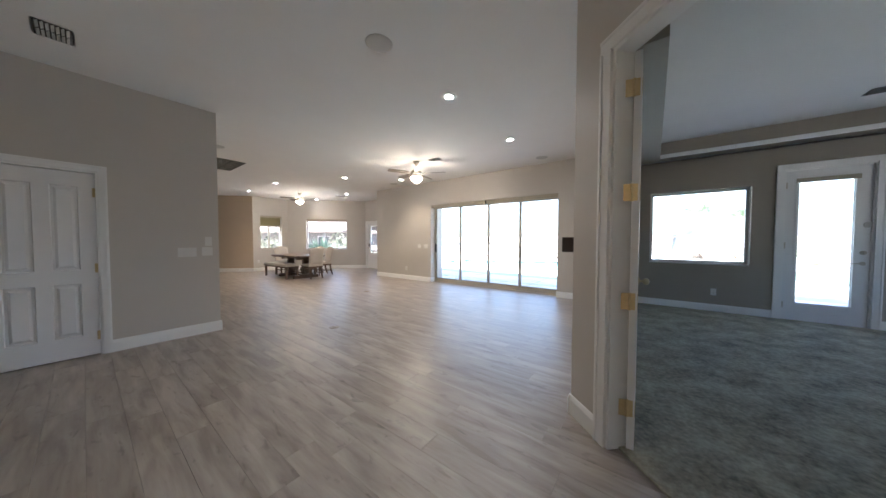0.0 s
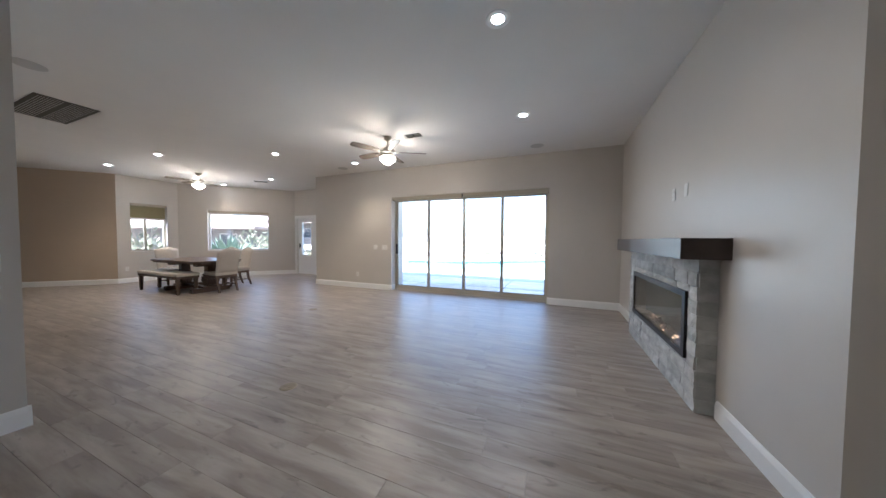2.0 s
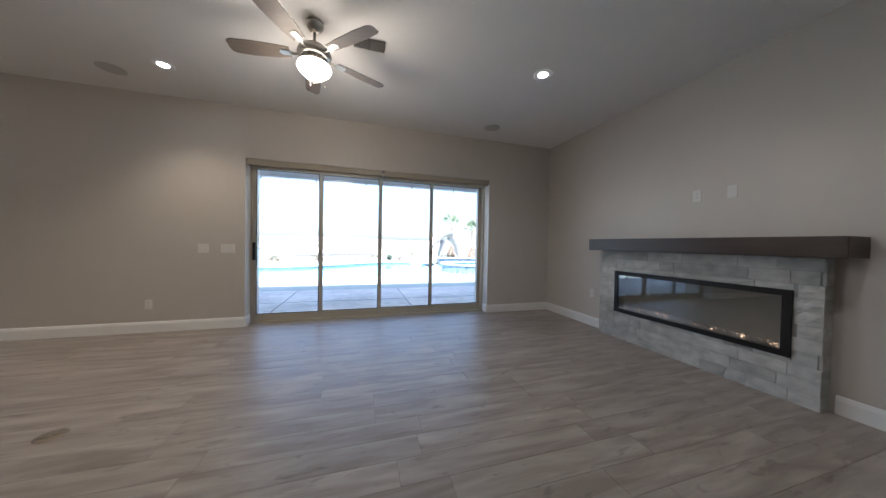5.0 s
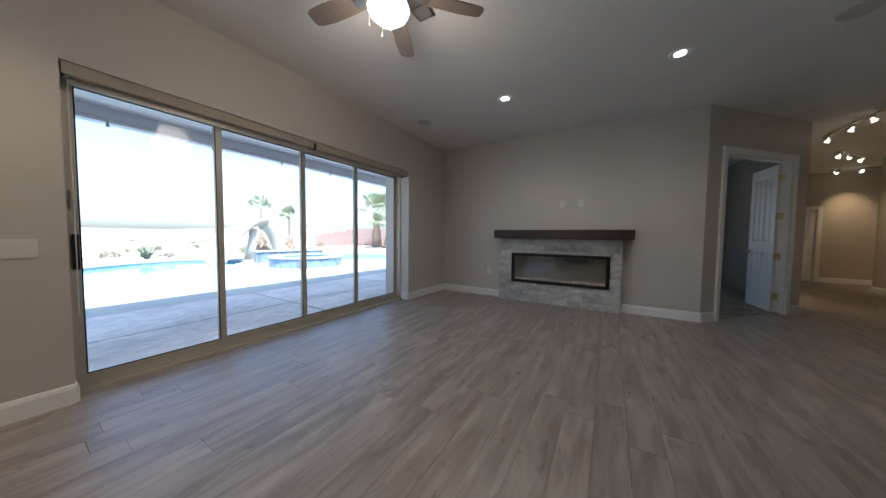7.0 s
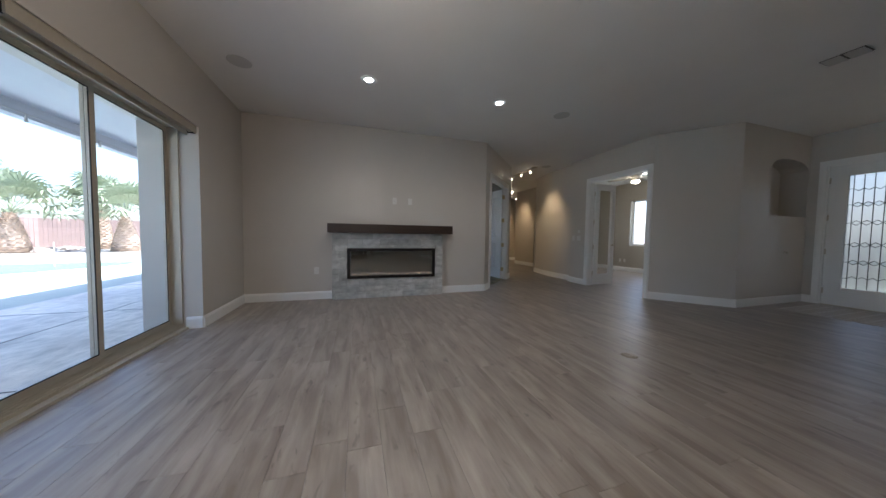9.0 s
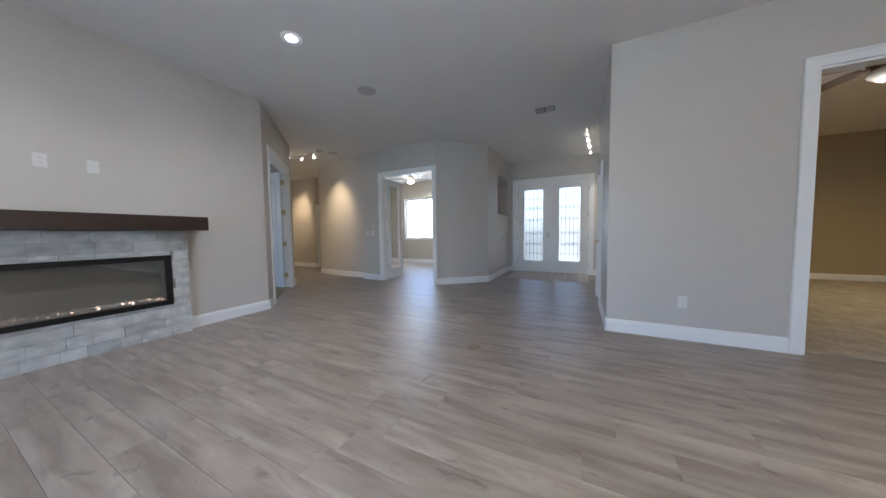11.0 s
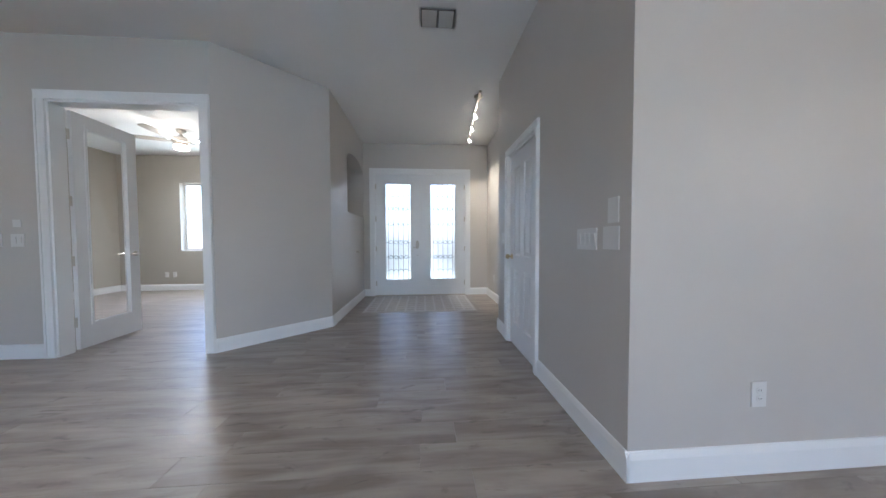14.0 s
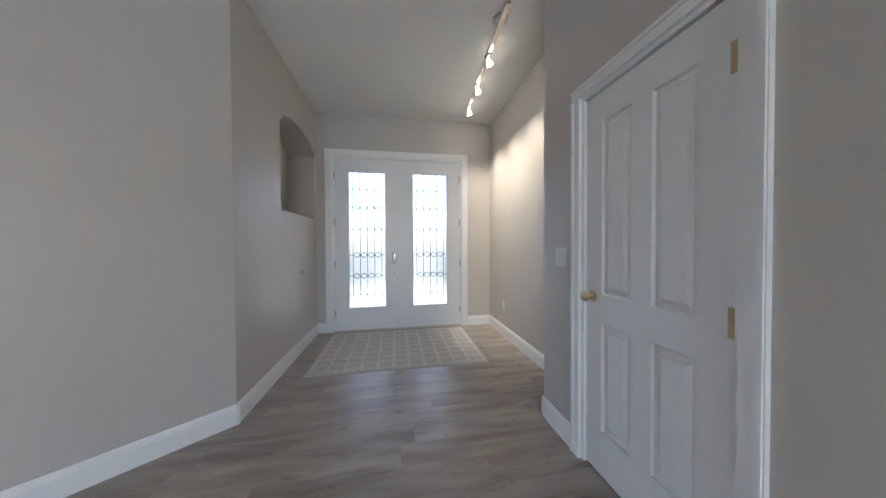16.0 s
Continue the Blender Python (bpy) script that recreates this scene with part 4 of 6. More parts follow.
M_FLATBLADE = mat("champagne_blade", (0.26, 0.23, 0.19), 0.45, 0.2, var=0.08, scale=20)


def ceiling_fan(x, y, z, turn, blades=5, r=0.66, light=22, label="", nickel=M_NICKEL, flat=False, rod=0.16):
    f = thing("ceiling_fan", pose(x, y, z), label, "ceiling fan", "ceiling fans")
    bm = bmesh.new()
    lathe(bm, [(0, 0), (0.068, 0), (0.070, -0.012), (0.058, -0.045), (0.030, -0.068), (0.014, -0.075), (0, -0.075)], 28)
    done("canopy", bm, nickel, f, smooth=True)
    bm = bmesh.new()
    cyl(bm, (0, 0, -0.07 - rod / 2), 0.012, rod, seg=14)
    lathe(bm, [(0.0, -rod), (0.022, -rod), (0.026, -rod - 0.03), (0.014, -rod - 0.05), (0, -rod - 0.05)], 18, pose(0, 0, -0.04))
    done("downrod", bm, nickel, f, smooth=True)
    zt = -0.07 - rod
    bm = bmesh.new()
    lathe(bm, [(0, zt), (0.05, zt - 0.002), (0.095, zt - 0.020), (0.128, zt - 0.052), (0.135, zt - 0.078), (0.128, zt - 0.098), (0.105, zt - 0.112), (0.09, zt - 0.116), (0, zt - 0.116)], 40)
    done("motor_housing", bm, nickel, f, "brushed nickel motor housing", smooth=True)
    bm = bmesh.new()
    for k in range(24):
        vs = box(bm, 0.098, 0.104, -0.006, 0.006, zt - 0.150, zt - 0.112)
        turned(bm, vs, pose(0, 0, 0, 0, 0, k * 15))
    lathe(bm, [(0.108, zt - 0.148), (0.108, zt - 0.156), (0.07, zt - 0.160), (0, zt - 0.160)], 32)
    done("vented_collar", bm, nickel, f, "slotted nickel collar")
    zb = zt - 0.085
    for k in range(blades):
        arm = turn + k * 360 / blades
        bm = bmesh.new()
        tube(bm, [(0.10, 0, zb), (0.16, 0.0, zb - 0.004), (0.20, 0, zb + 0.004)], [0.012, 0.010, 0.008], 8)
        vs = prism(bm, [(0.17, -0.022), (0.26, -0.030), (0.275, 0.0), (0.26, 0.030), (0.17, 0.022)], zb - 0.002, zb + 0.004)
        turned(bm, bm.verts[:], pose(0, 0, 0, 0, 0, arm))
        done("blade_iron", bm, nickel, f)
        bm = bmesh.new()
        w = 0.055 if flat else 0.066
        outline = [(0.19, -w * 0.75), (0.30, -w * 0.95), (0.50, -w * 1.08), (r - 0.04, -w * 0.98), (r - 0.008, -w * 0.72), (r, -w * 0.3), (r - 0.004, w * 0.72), (r - 0.03, w * 0.95), (0.50, w * 1.08), (0.30, w * 0.95), (0.19, w * 0.75)]
        vs = prism(bm, outline, 0.004, 0.010)
        turned(bm, vs, pose(0, 0, 0, 0, 0, arm) @ pose(0, 0, zb) @ pose(0, 0, 0, 12, 0, 0))
        done("blade", bm, M_BLADE if not flat else M_FLATBLADE, f, "driftwood-brown fan blade" if not flat else "pale fan blade")
    bm = bmesh.new()
    zl = zt - 0.160
    if flat:
        lathe(bm, [(0.10, zl), (0.108, zl - 0.02), (0.10, zl - 0.05), (0.07, zl - 0.068), (0, zl - 0.075)], 32)
    else:
        lathe(bm, [(0.10, zl), (0.128, zl - 0.010), (0.136, zl - 0.032), (0.124, zl - 0.060), (0.095, zl - 0.085), (0.060, zl - 0.115), (0.03, zl - 0.128), (0, zl - 0.131)], 40)
    done("glass_bowl", bm, M_BOWL if light > 3 else M_PLASTIC, f, "glowing frosted glass bowl" if light > 3 else "white frosted glass bowl", smooth=True)
    if not flat:
        bm = bmesh.new()
        lathe(bm, [(0, zl - 0.127), (0.018, zl - 0.130), (0.016, zl - 0.138), (0.007, zl - 0.146), (0.004, zl - 0.156), (0, zl - 0.158)], 16)
        done("finial", bm, nickel, f, smooth=True)
        for s in (0.07, -0.05):
            bm = bmesh.new()
            tube(bm, [(s, 0.11, zl + 0.02), (s, 0.125, zl - 0.10)], 0.0012, 5)
            cyl(bm, (s, 0.125, zl - 0.11), 0.004, 0.02, seg=8)
            done("pull_chain", bm, nickel, f)
    for dz, e in ((-0.20, 0.5), (0.03, 0.06)):
        lamp = new("lamp", bpy.data.lights.new("fan_lamp", "POINT"))
        lamp.data.energy, lamp.data.color, lamp.data.shadow_soft_size = light * e * CAN, (1.0, 0.80, 0.58), 0.2
        lamp.parent = f
        lamp.matrix_basis = pose(0, 0, zl + dz) if dz < 0 else pose(0.0, 0.16, zl + 0.08)
    return f


ceiling_fan(-3.42, 5.83, H, 28, rod=0.11, light=15, label="brushed nickel five-blade ceiling fan with a lit bowl, living room")
ceiling_fan(-9.72, 6.20, H, 40, light=13, label="brushed nickel five-blade ceiling fan with a lit bowl, dining table", rod=0.07)
ceiling_fan(1.12, -1.62, H + 0.01, 20, r=0.74, light=9, label="champagne ceiling fan with slim pale blades in the office, lit", flat=True, rod=0.05)

ceiling_fan(-6.6, 1.15, H, 145, light=3, nickel=M_TABLE, label="dark-bladed ceiling fan with a small bowl over the study", rod=0.07)


def track_light(a, b, heads, aim, label, power=30, color=(1.0, 0.70, 0.36)):
    a, b = Vector(a), Vector(b)
    t = thing("track_light", frame_on(a[:2], b[:2]), label, "track light", "track lights")
    n = (b - a).length
    bm = bmesh.new()
    box(bm, 0, n, -0.018, 0.018, H - 0.05, H - 0.028, 0.003)
    done("track_bar", bm, M_NICKEL, t, "brushed track bar")
    bm = bmesh.new()
    lathe(bm, [(0, H), (0.06, H), (0.058, H - 0.022), (0, H - 0.028)], 24, pose(n * 0.12, 0, 0))
    done("feed_canopy", bm, M_NICKEL, t, smooth=True)
    for f in heads:
        h = new("spot_head")
        h.parent = t
        inv = t.matrix_basis.inverted()
        eye = Vector((f * n, 0, H - 0.11))
        h.matrix_basis = look(eye, inv @ Vector(aim(t.matrix_basis @ eye)))
        bm = bmesh.new()
        for zr, rr in ((0.058, 0.018), (0.036, 0.024), (0.014, 0.029), (-0.008, 0.034), (-0.028, 0.038)):
            lathe(bm, [(rr - 0.002, zr - 0.006), (rr + 0.002, zr - 0.007), (rr, zr + 0.006), (rr - 0.004, zr + 0.006), (rr - 0.002, zr - 0.006)], 22)
        for a in (0, 120, 240):
            turned(bm, box(bm, 0.020, 0.024, -0.002, 0.002, -0.03, 0.06), pose(0.006, 0, 0, 0, 0, 0) @ pose(0, 0, 0, 0, 0, a))
        done("shade", bm, M_NICKEL, h, "nickel spot shade", smooth=True)
        bm = bmesh.new()
        lathe(bm, [(0, -0.034), (0.020, -0.032), (0.028, -0.026), (0.026, -0.012), (0.016, 0.0), (0.010, 0.03), (0, 0.035)], 20)
        done("lens", bm, M_GLOWDIM, h, "glowing spot lens")
        bm = bmesh.new()
        tube(bm, [(0, 0, 0.03), (0, 0.02, 0.06), (0, 0.03, 0.07)], 0.006, 8)
        done("stem", bm, M_NICKEL, h)
        bm = bmesh.new()
        tube(bm, [(f * n, 0, H - 0.05), (f * n, 0, H - 0.11)], 0.007, 8)
        box(bm, f * n - 0.03, f * n + 0.03, -0.013, 0.013, H - 0.065, H - 0.048, 0.002)
        done("stem", bm, M_NICKEL, t, "nickel stem")
        lamp = new("lamp", bpy.data.lights.new("spot_lamp", "SPOT"))
        lamp.data.energy, lamp.data.color, lamp.data.shadow_soft_size = power * CAN, color, 0.05
        lamp.data.spot_size, lamp.data.spot_blend = radians(66), 1.0
        lamp.parent = h
        lamp.matrix_basis = pose(0, 0, -0.045)
    return t


track_light((-3.83, 0.05, H), (-3.95, -1.55, H), (0.35, 0.65, 0.97), lambda e: (-4.33, e[1] - 0.25, 1.9), "brushed nickel track light with three lit spot heads over the entry", 10, (1.0, 0.80, 0.55))
track_light((1.55, 1.35, H), (3.0, 1.33, H), (0.22, 0.52, 0.92), lambda e: (2.03, 0.55, 1.7) if e[0] < 2.0 else (e[0] + 0.9, 1.85, 1.0), "brushed nickel track light with three lit spot heads in the hall", 19)
track_light((4.35, 0.6, H), (5.2, -0.15, H), (0.1, 0.45, 0.92), lambda e: (5.05, -0.62, 1.7) if 4.6 < e[0] < 4.9 else (e[0] - 0.3, 1.85, 1.2), "brushed nickel track light with lit spot heads further down the hall", 19)
track_light((6.75, -0.35, H), (6.6, -1.3, H), (0.1, 0.5, 0.9), lambda e: (7.27, -0.95, 1.7) if e[1] < -0.7 and e[1] > -1.0 else (6.3, -1.58, 1.4), "brushed nickel track light with lit spot heads at the hall's end", 16)

# ---- ceiling grilles, speakers ----


def grille(x, y, w, l, turn, nx, label, slats=10, z=H, tilt=-55, deep=0.33, along=False, gap=0.02):
    g = thing("ceiling_grille", pose(x, y, z, 0, 0, turn), label, "air grille", "ceiling grilles")
    bm = bmesh.new()
    cw = (w - gap * (nx + 1)) / nx
    holes = [(gap + k * (cw + gap) - w / 2, gap + k * (cw + gap) + cw - w / 2, gap - l / 2, l / 2 - gap) for k in range(nx)]
    vs = slab(bm, w / 2, -l / 2, l / 2, 0, 0.010, holes, s0=-w / 2)
    turned(bm, vs, pose(0, 0, 0, 90, 0, 0))
    turned(bm, vs, pose(0, 0, 0))
    done("grille_frame", bm, M_TRIM, g, "white grille frame")
    bm = bmesh.new()
    box(bm, -w / 2 + 0.01, w / 2 - 0.01, -l / 2 + 0.01, l / 2 - 0.01, -0.002, -0.0005)
    done("backing", bm, M_DUCT, g)
    for x0, x1, y0, y1 in holes:
        for k in range(slats):
            bm = bmesh.new()
            yy = y0 + (k + 0.5) * (y1 - y0) / slats
            if along:
                xx = x0 + (k + 0.5) * (x1 - x0) / slats
                vs = box(bm, y0, y1, -0.0012, 0.0012, -(x1 - x0) / slats * deep, (x1 - x0) / slats * deep)
                turned(bm, vs, pose(xx, 0, -0.006, 0, 0, 90) @ pose(0, 0, 0, tilt, 0, 0))
                done("slat", bm, M_GRILLE, g)
                continue
            vs = box(bm, x0, x1, -0.0012, 0.0012, -(y1 - y0) / slats * deep, (y1 - y0) / slats * deep)
            turned(bm, vs, pose(0, yy, -0.006, tilt, 0, 0))
            done("slat", bm, M_GRILLE, g)
    return g


grille(-7.2, 3.28, 0.56, 1.2, 90, 2, "large white louvred return-air grille on the ceiling", 9, H, 55, 0.40, along=True, gap=0.045)
for x, y, w, l, a in ((-3.23, 1.11, 0.31, 0.22, 0), (-2.97, 5.93, 0.30, 0.17, 0), (-9.2, 7.55, 0.36, 0.2, 45), (3.05, 7.0, 0.40, 0.24, 0)):
    grille(x, y, w, l, a, 2, "small white two-part supply-air register on the ceiling", 7, H if x < 0.4 else H + 0.02, deep=0.46)


def speaker(x, y, r=0.12):
    bm = bmesh.new()
    lathe(bm, [(0, -0.007), (r * 0.5, -0.007), (r * 0.93, -0.005), (r, -0.003), (r, 0)], 36)
    ob = done("ceiling_speaker", bm, M_GRILLE, smooth=True, m=pose(x, y, H))
    tagged(ob, "round pale grey flush ceiling speaker grille", "speaker", "ceiling speakers")


for x, y in ((-1.13, 2.88), (-1.07, 7.21), (-5.65, 7.2), (-5.72, 2.8), (1.57, 1.06)):
    speaker(x, y)

# ---- wall plates ----


def plate(kind, m, x, z, w=0.075, h=0.12, gangs=1, label=""):
    t = thing(kind, m @ pose(x, 0, z), label, "outlet" if "outlet" in kind else "switch", kind.replace("_", " ") + "s")
    bm = bmesh.new()
    box(bm, -w / 2, w / 2, -0.006, 0.0, -h / 2, h / 2, 0.002)
    done("cover_plate", bm, M_PLASTIC, t)
    for k in range(gangs):
        cx = (k - (gangs - 1) / 2) * 0.046
        if "outlet" in kind:
            for dz in (-0.02, 0.02):
                bm = bmesh.new()
                cyl(bm, (cx, -0.007, dz), 0.016, 0.003, "y", 16)
                done("receptacle", bm, M_PLASTIC, t)
                bm = bmesh.new()
                for dx in (-0.006, 0.006):
                    box(bm, cx + dx - 0.001, cx + dx + 0.001, -0.0092, -0.0084, dz - 0.004, dz + 0.005)
                done("slot", bm, M_DARKSLOT, t)
        elif gangs:
            bm = bmesh.new()
            vs = box(bm, cx - 0.016, cx + 0.016, -0.011, -0.005, -0.032, 0.032, 0.001)
            turned(bm, vs, pose(0, 0, 0, 3, 0, 0))
            done("rocker", bm, M_PLASTIC, t)
    return t


mU, mV, mF, mG, mO, mP, mQ = (frame_on(RING[ix[n]], RING[ix[n] + 1]) for n in "UVFGOPQ")
plate("light_switch", mU, 1.855, 1.12, 0.185, 0.12, 4, "white four-gang switch plate on the grey wall beside the closet")
plate("control_panel", mU, 2.06, 1.125, 0.115, 0.115, 0, "white square blank control plate beside the switches")
plate("control_panel", mU, 2.075, 1.262, 0.075, 0.125, 0, "white upright thermostat plate above the switches")
plate("light_switch", mU, 0.205, 1.14, 0.115, 0.12, 2, "white two-gang switch plate between the entry and the closet door")
plate("wall_outlet", mV, 0.65, 0.38, label="white duplex outlet low on the grey wall")
plate("wall_outlet", frame_on(S, T), 0.55, 0.40, label="white duplex outlet low on the entry side wall")
plate("light_switch", mF, 7.09 - 5.04, 1.09, 0.12, 0.12, 2, "white two-gang switch plate beside the patio door")
plate("light_switch", mF, 7.09 - 4.76, 1.09, 0.165, 0.12, 3, "white three-gang switch plate beside the patio door")
plate("wall_outlet", mF, 7.09 - 5.62, 0.36, label="white duplex outlet low on the patio door wall")
plate("wall_outlet", mG, 7.70 - 5.28, 1.77, gangs=1, label="white media outlet above the fireplace")
plate("control_panel", mG, 7.70 - 4.99, 1.77, gangs=0, label="white blank plate above the fireplace")
plate("wall_outlet", mG, 7.70 - 6.62, 0.50, label="white duplex outlet beside the fireplace")
plate("light_switch", mO, 0.30, 1.13, 0.115, 0.12, 2, "white two-gang switch plate beside the office doorway")
plate("light_switch", mO, 0.13, 1.13, 0.075, 0.12, 1, "white one-gang switch plate beside the office doorway")
plate("control_panel", mO, 0.30, 1.29, 0.07, 0.07, 0, "white small square plate above the switches")
plate("wall_outlet", frame_on(B, C), 0.18, 0.40, label="white duplex outlet on the nook wall")
plate("light_switch", frame_on(BR[0], BR[1]), 3.10, 1.18, 0.165, 0.12, 3, "white three-gang switch plate beside the bedroom patio door")
plate("wall_outlet", frame_on(BR[0], BR[1]), 1.22, 0.36, label="white duplex outlet under the bedroom window")
plate("wall_outlet", frame_on((3.7, -3.1), (-1.4, -3.1)), 1.15, 0.36, label="white duplex outlet under the office window")
plate("wall_outlet", frame_on((3.7, -3.1), (-1.4, -3.1)), 0.98, 0.36, label="white duplex outlet under the office window")
bm = bmesh.new()
lathe(bm, [(0, 0), (0.022, 0), (0.022, 0.004), (0.012, 0.008), (0.010, 0.03), (0.018, 0.036), (0.018, 0.046), (0, 0.05)], 20, pose(0, 0, 0, 90, 0, 0))
tagged(done("wall_stop", bm, M_NICKEL, smooth=True, m=mQ @ pose(1.32, 0, 0.92)), "small brushed nickel round knob on the wall under the niche", "knob")
# floor outlet
fo = thing("floor_outlet", pose(-2.85, 3.44, 0.0), "round brass floor outlet cover set in the planks", "outlet")
bm = bmesh.new()
lathe(bm, [(0, 0.006), (0.055, 0.006), (0.066, 0.004), (0.070, 0.0)], 32)
M_BRONZE = mat("aged_bronze", (0.30, 0.26, 0.20), 0.42, 0.9, var=0.15, scale=60)
done("cover_ring", bm, M_BRONZE, fo, smooth=True)
bm = bmesh.new()
for s in (-1, 1):
    lathe(bm, [(0, 0.009), (0.020, 0.009), (0.022, 0.005)], 20, pose(s * 0.026, 0, 0))
done("screw_cap", bm, M_BRONZE, fo)

copy_thing(fo, pose(-4.81, 5.50, 0.0, 0, 0, 30))

# ---- fireplace ----
FX, FY0, FY1, FZ = 0.30, 4.37, 6.36, 1.16
fp = thing("fireplace", pose(0.40, (FY0 + FY1) / 2, 0, 0, 0, -90), "grey stacked-stone electric fireplace surround with a long black-framed firebox, lit", "fireplace")
wid = FY1 - FY0
BX0, BX1, BZ0, BZ1 = -0.75, 0.84, 0.355, 0.895
bm = bmesh.new()
slab(bm, wid / 2 - 0.02, 0, FZ, -0.115, -0.001, [(BX0 + 0.03, BX1 - 0.03, BZ0 + 0.03, BZ1 - 0.03)], s0=-wid / 2 + 0.02)
done("surround_core", bm, M_GROUT, fp, "grey mortar core")
rnd = random.Random(5)
courses = 11
ch = FZ / courses
stones = []
for c in range(courses):
    x = -wid / 2 - rnd.uniform(0, 0.3)
    while x < wid / 2:
        l = rnd.choice((0.15, 0.2, 0.25, 0.3, 0.36))
        x0, x1 = max(x, -wid / 2), min(x + l, wid / 2)
        x += l
        z0, z1 = c * ch, (c + 1) * ch
        pieces = [(x0, x1, z0, z1)]
        if z1 > BZ0 + 0.005 and z0 < BZ1 - 0.005 and x1 > BX0 and x0 < BX1:
            pieces = []
            if x0 < BX0:
                pieces.append((x0, BX0, z0, z1))
            if x1 > BX1:
                pieces.append((BX1, x1, z0, z1))
            if z0 < BZ0:
                pieces.append((max(x0, BX0), min(x1, BX1), z0, BZ0))
            if z1 > BZ1:
                pieces.append((max(x0, BX0), min(x1, BX1), BZ1, z1))
        stones += [p for p in pieces if p[1] - p[0] > 0.03 and p[3] - p[2] > 0.015]


def stone(bm, x0, x1, z0, z1, y, g=0.0015):
    """A rough-faced stone: its face bulges and its edges are chipped."""
    nx = 3
    front, back = [], []
    for j in range(3):
        row = []
        for k in range(nx + 1):
            fx, fz = k / nx, j / 2
            edge = 0.006 if k in (0, nx) or j in (0, 2) else 0.0
            row.append(bm.verts.new((x0 + g + (x1 - x0 - 2 * g) * fx, y + edge - rnd.uniform(0, 0.007), z0 + g + (z1 - z0 - 2 * g) * fz)))
        front.append(row)
    for j in range(2):
        for k in range(nx):
            bm.faces.new((front[j][k], front[j][k + 1], front[j + 1][k + 1], front[j + 1][k]))
    rim = front[0] + [front[1][nx]] + front[2][::-1] + [front[1][0]]
    rear = [bm.verts.new((v.co.x, -0.114, v.co.z)) for v in rim]
    for k in range(len(rim)):
        a, b = k, (k + 1) % len(rim)
        bm.faces.new((rim[b], rim[a], rear[a], rear[b]))


for x0, x1, z0, z1 in stones:
    bm = bmesh.new()
    stone(bm, x0, x1, z0, z1, -0.126 - rnd.uniform(0, 0.007))
    done("stone", bm, M_STONE, fp)
for s in (-1, 1):
    for c in range(courses):
        bm = bmesh.new()
        box(bm, s * wid / 2 - (0.018 if s > 0 else 0), s * wid / 2 + (0 if s > 0 else 0.018), -0.114, -0.001, c * ch + 0.0015, (c + 1) * ch - 0.0015)
        done("side_stone", bm, M_STONE, fp)
fb = new("firebox")
fb.parent = fp
bm = bmesh.new()
slab(bm, BX1, BZ0, BZ1, -0.145, -0.125, [(BX0 + 0.055, BX1 - 0.055, BZ0 + 0.05, BZ1 - 0.05)], s0=BX0)
done("firebox_frame", bm, M_BLACK, fb, "black metal firebox frame")
bm = bmesh.new()
for f in ((BX0 + 0.05, BX1 - 0.05, -0.012, -0.006, BZ0 + 0.03, BZ1 - 0.03), (BX0 + 0.04, BX0 + 0.05, -0.125, -0.006, BZ0 + 0.03, BZ1 - 0.03), (BX1 - 0.05, BX1 - 0.04, -0.125, -0.006, BZ0 + 0.03, BZ1 - 0.03), (BX0 + 0.04, BX1 - 0.04, -0.125, -0.006, BZ0 + 0.040, BZ0 + 0.058), (BX0 + 0.04, BX1 - 0.04, -0.125, -0.006, BZ1 - 0.045, BZ1 - 0.035)):
    box(bm, *f)
done("firebox_liner", bm, mat("firebox_liner", (0.20, 0.19, 0.175), 0.35), fb, "dark grey liner")
pane(fb, BX0 + 0.054, BX1 - 0.054, -0.135, BZ0 + 0.049, BZ1 - 0.049, pane_mat("firebox_glass", (0.80, 0.82, 0.80), 0.0, 0.13), "firebox_glass")
bm, bm2 = bmesh.new(), bmesh.new()
for k in range(340):
    x, y = rnd.uniform(BX0 + 0.07, BX1 - 0.07), rnd.uniform(-0.12, -0.03)
    lit = rnd.random() < 0.16
    s = rnd.uniform(0.004, 0.009) if lit else rnd.uniform(0.006, 0.014)
    bmesh.ops.create_icosphere(bm2 if lit else bm, subdivisions=1, radius=s, matrix=pose(x, y, BZ0 + 0.058 + s * 0.8 + rnd.uniform(0, 0.028) * (0.3 + 6 * (y + 0.12)), rnd.uniform(0, 90), 0, rnd.uniform(0, 90)))
tagged(done("crystals", bm, M_CRYSTAL, fb, "clear crushed-glass crystals", kind=""), kind="stuff")
tagged(done("embers", bm2, M_EMBER, fb, "glowing orange ember crystals"), kind="stuff")
bm = bmesh.new()
box(bm, 0.115, 0.399, 4.225, 6.42, 1.165, 1.318, 0.006)
tagged(done("mantel_beam", bm, M_MANTEL), "thick espresso-stained wooden mantel beam above the stone fireplace", "mantel shelf")

# ---- dining set ----


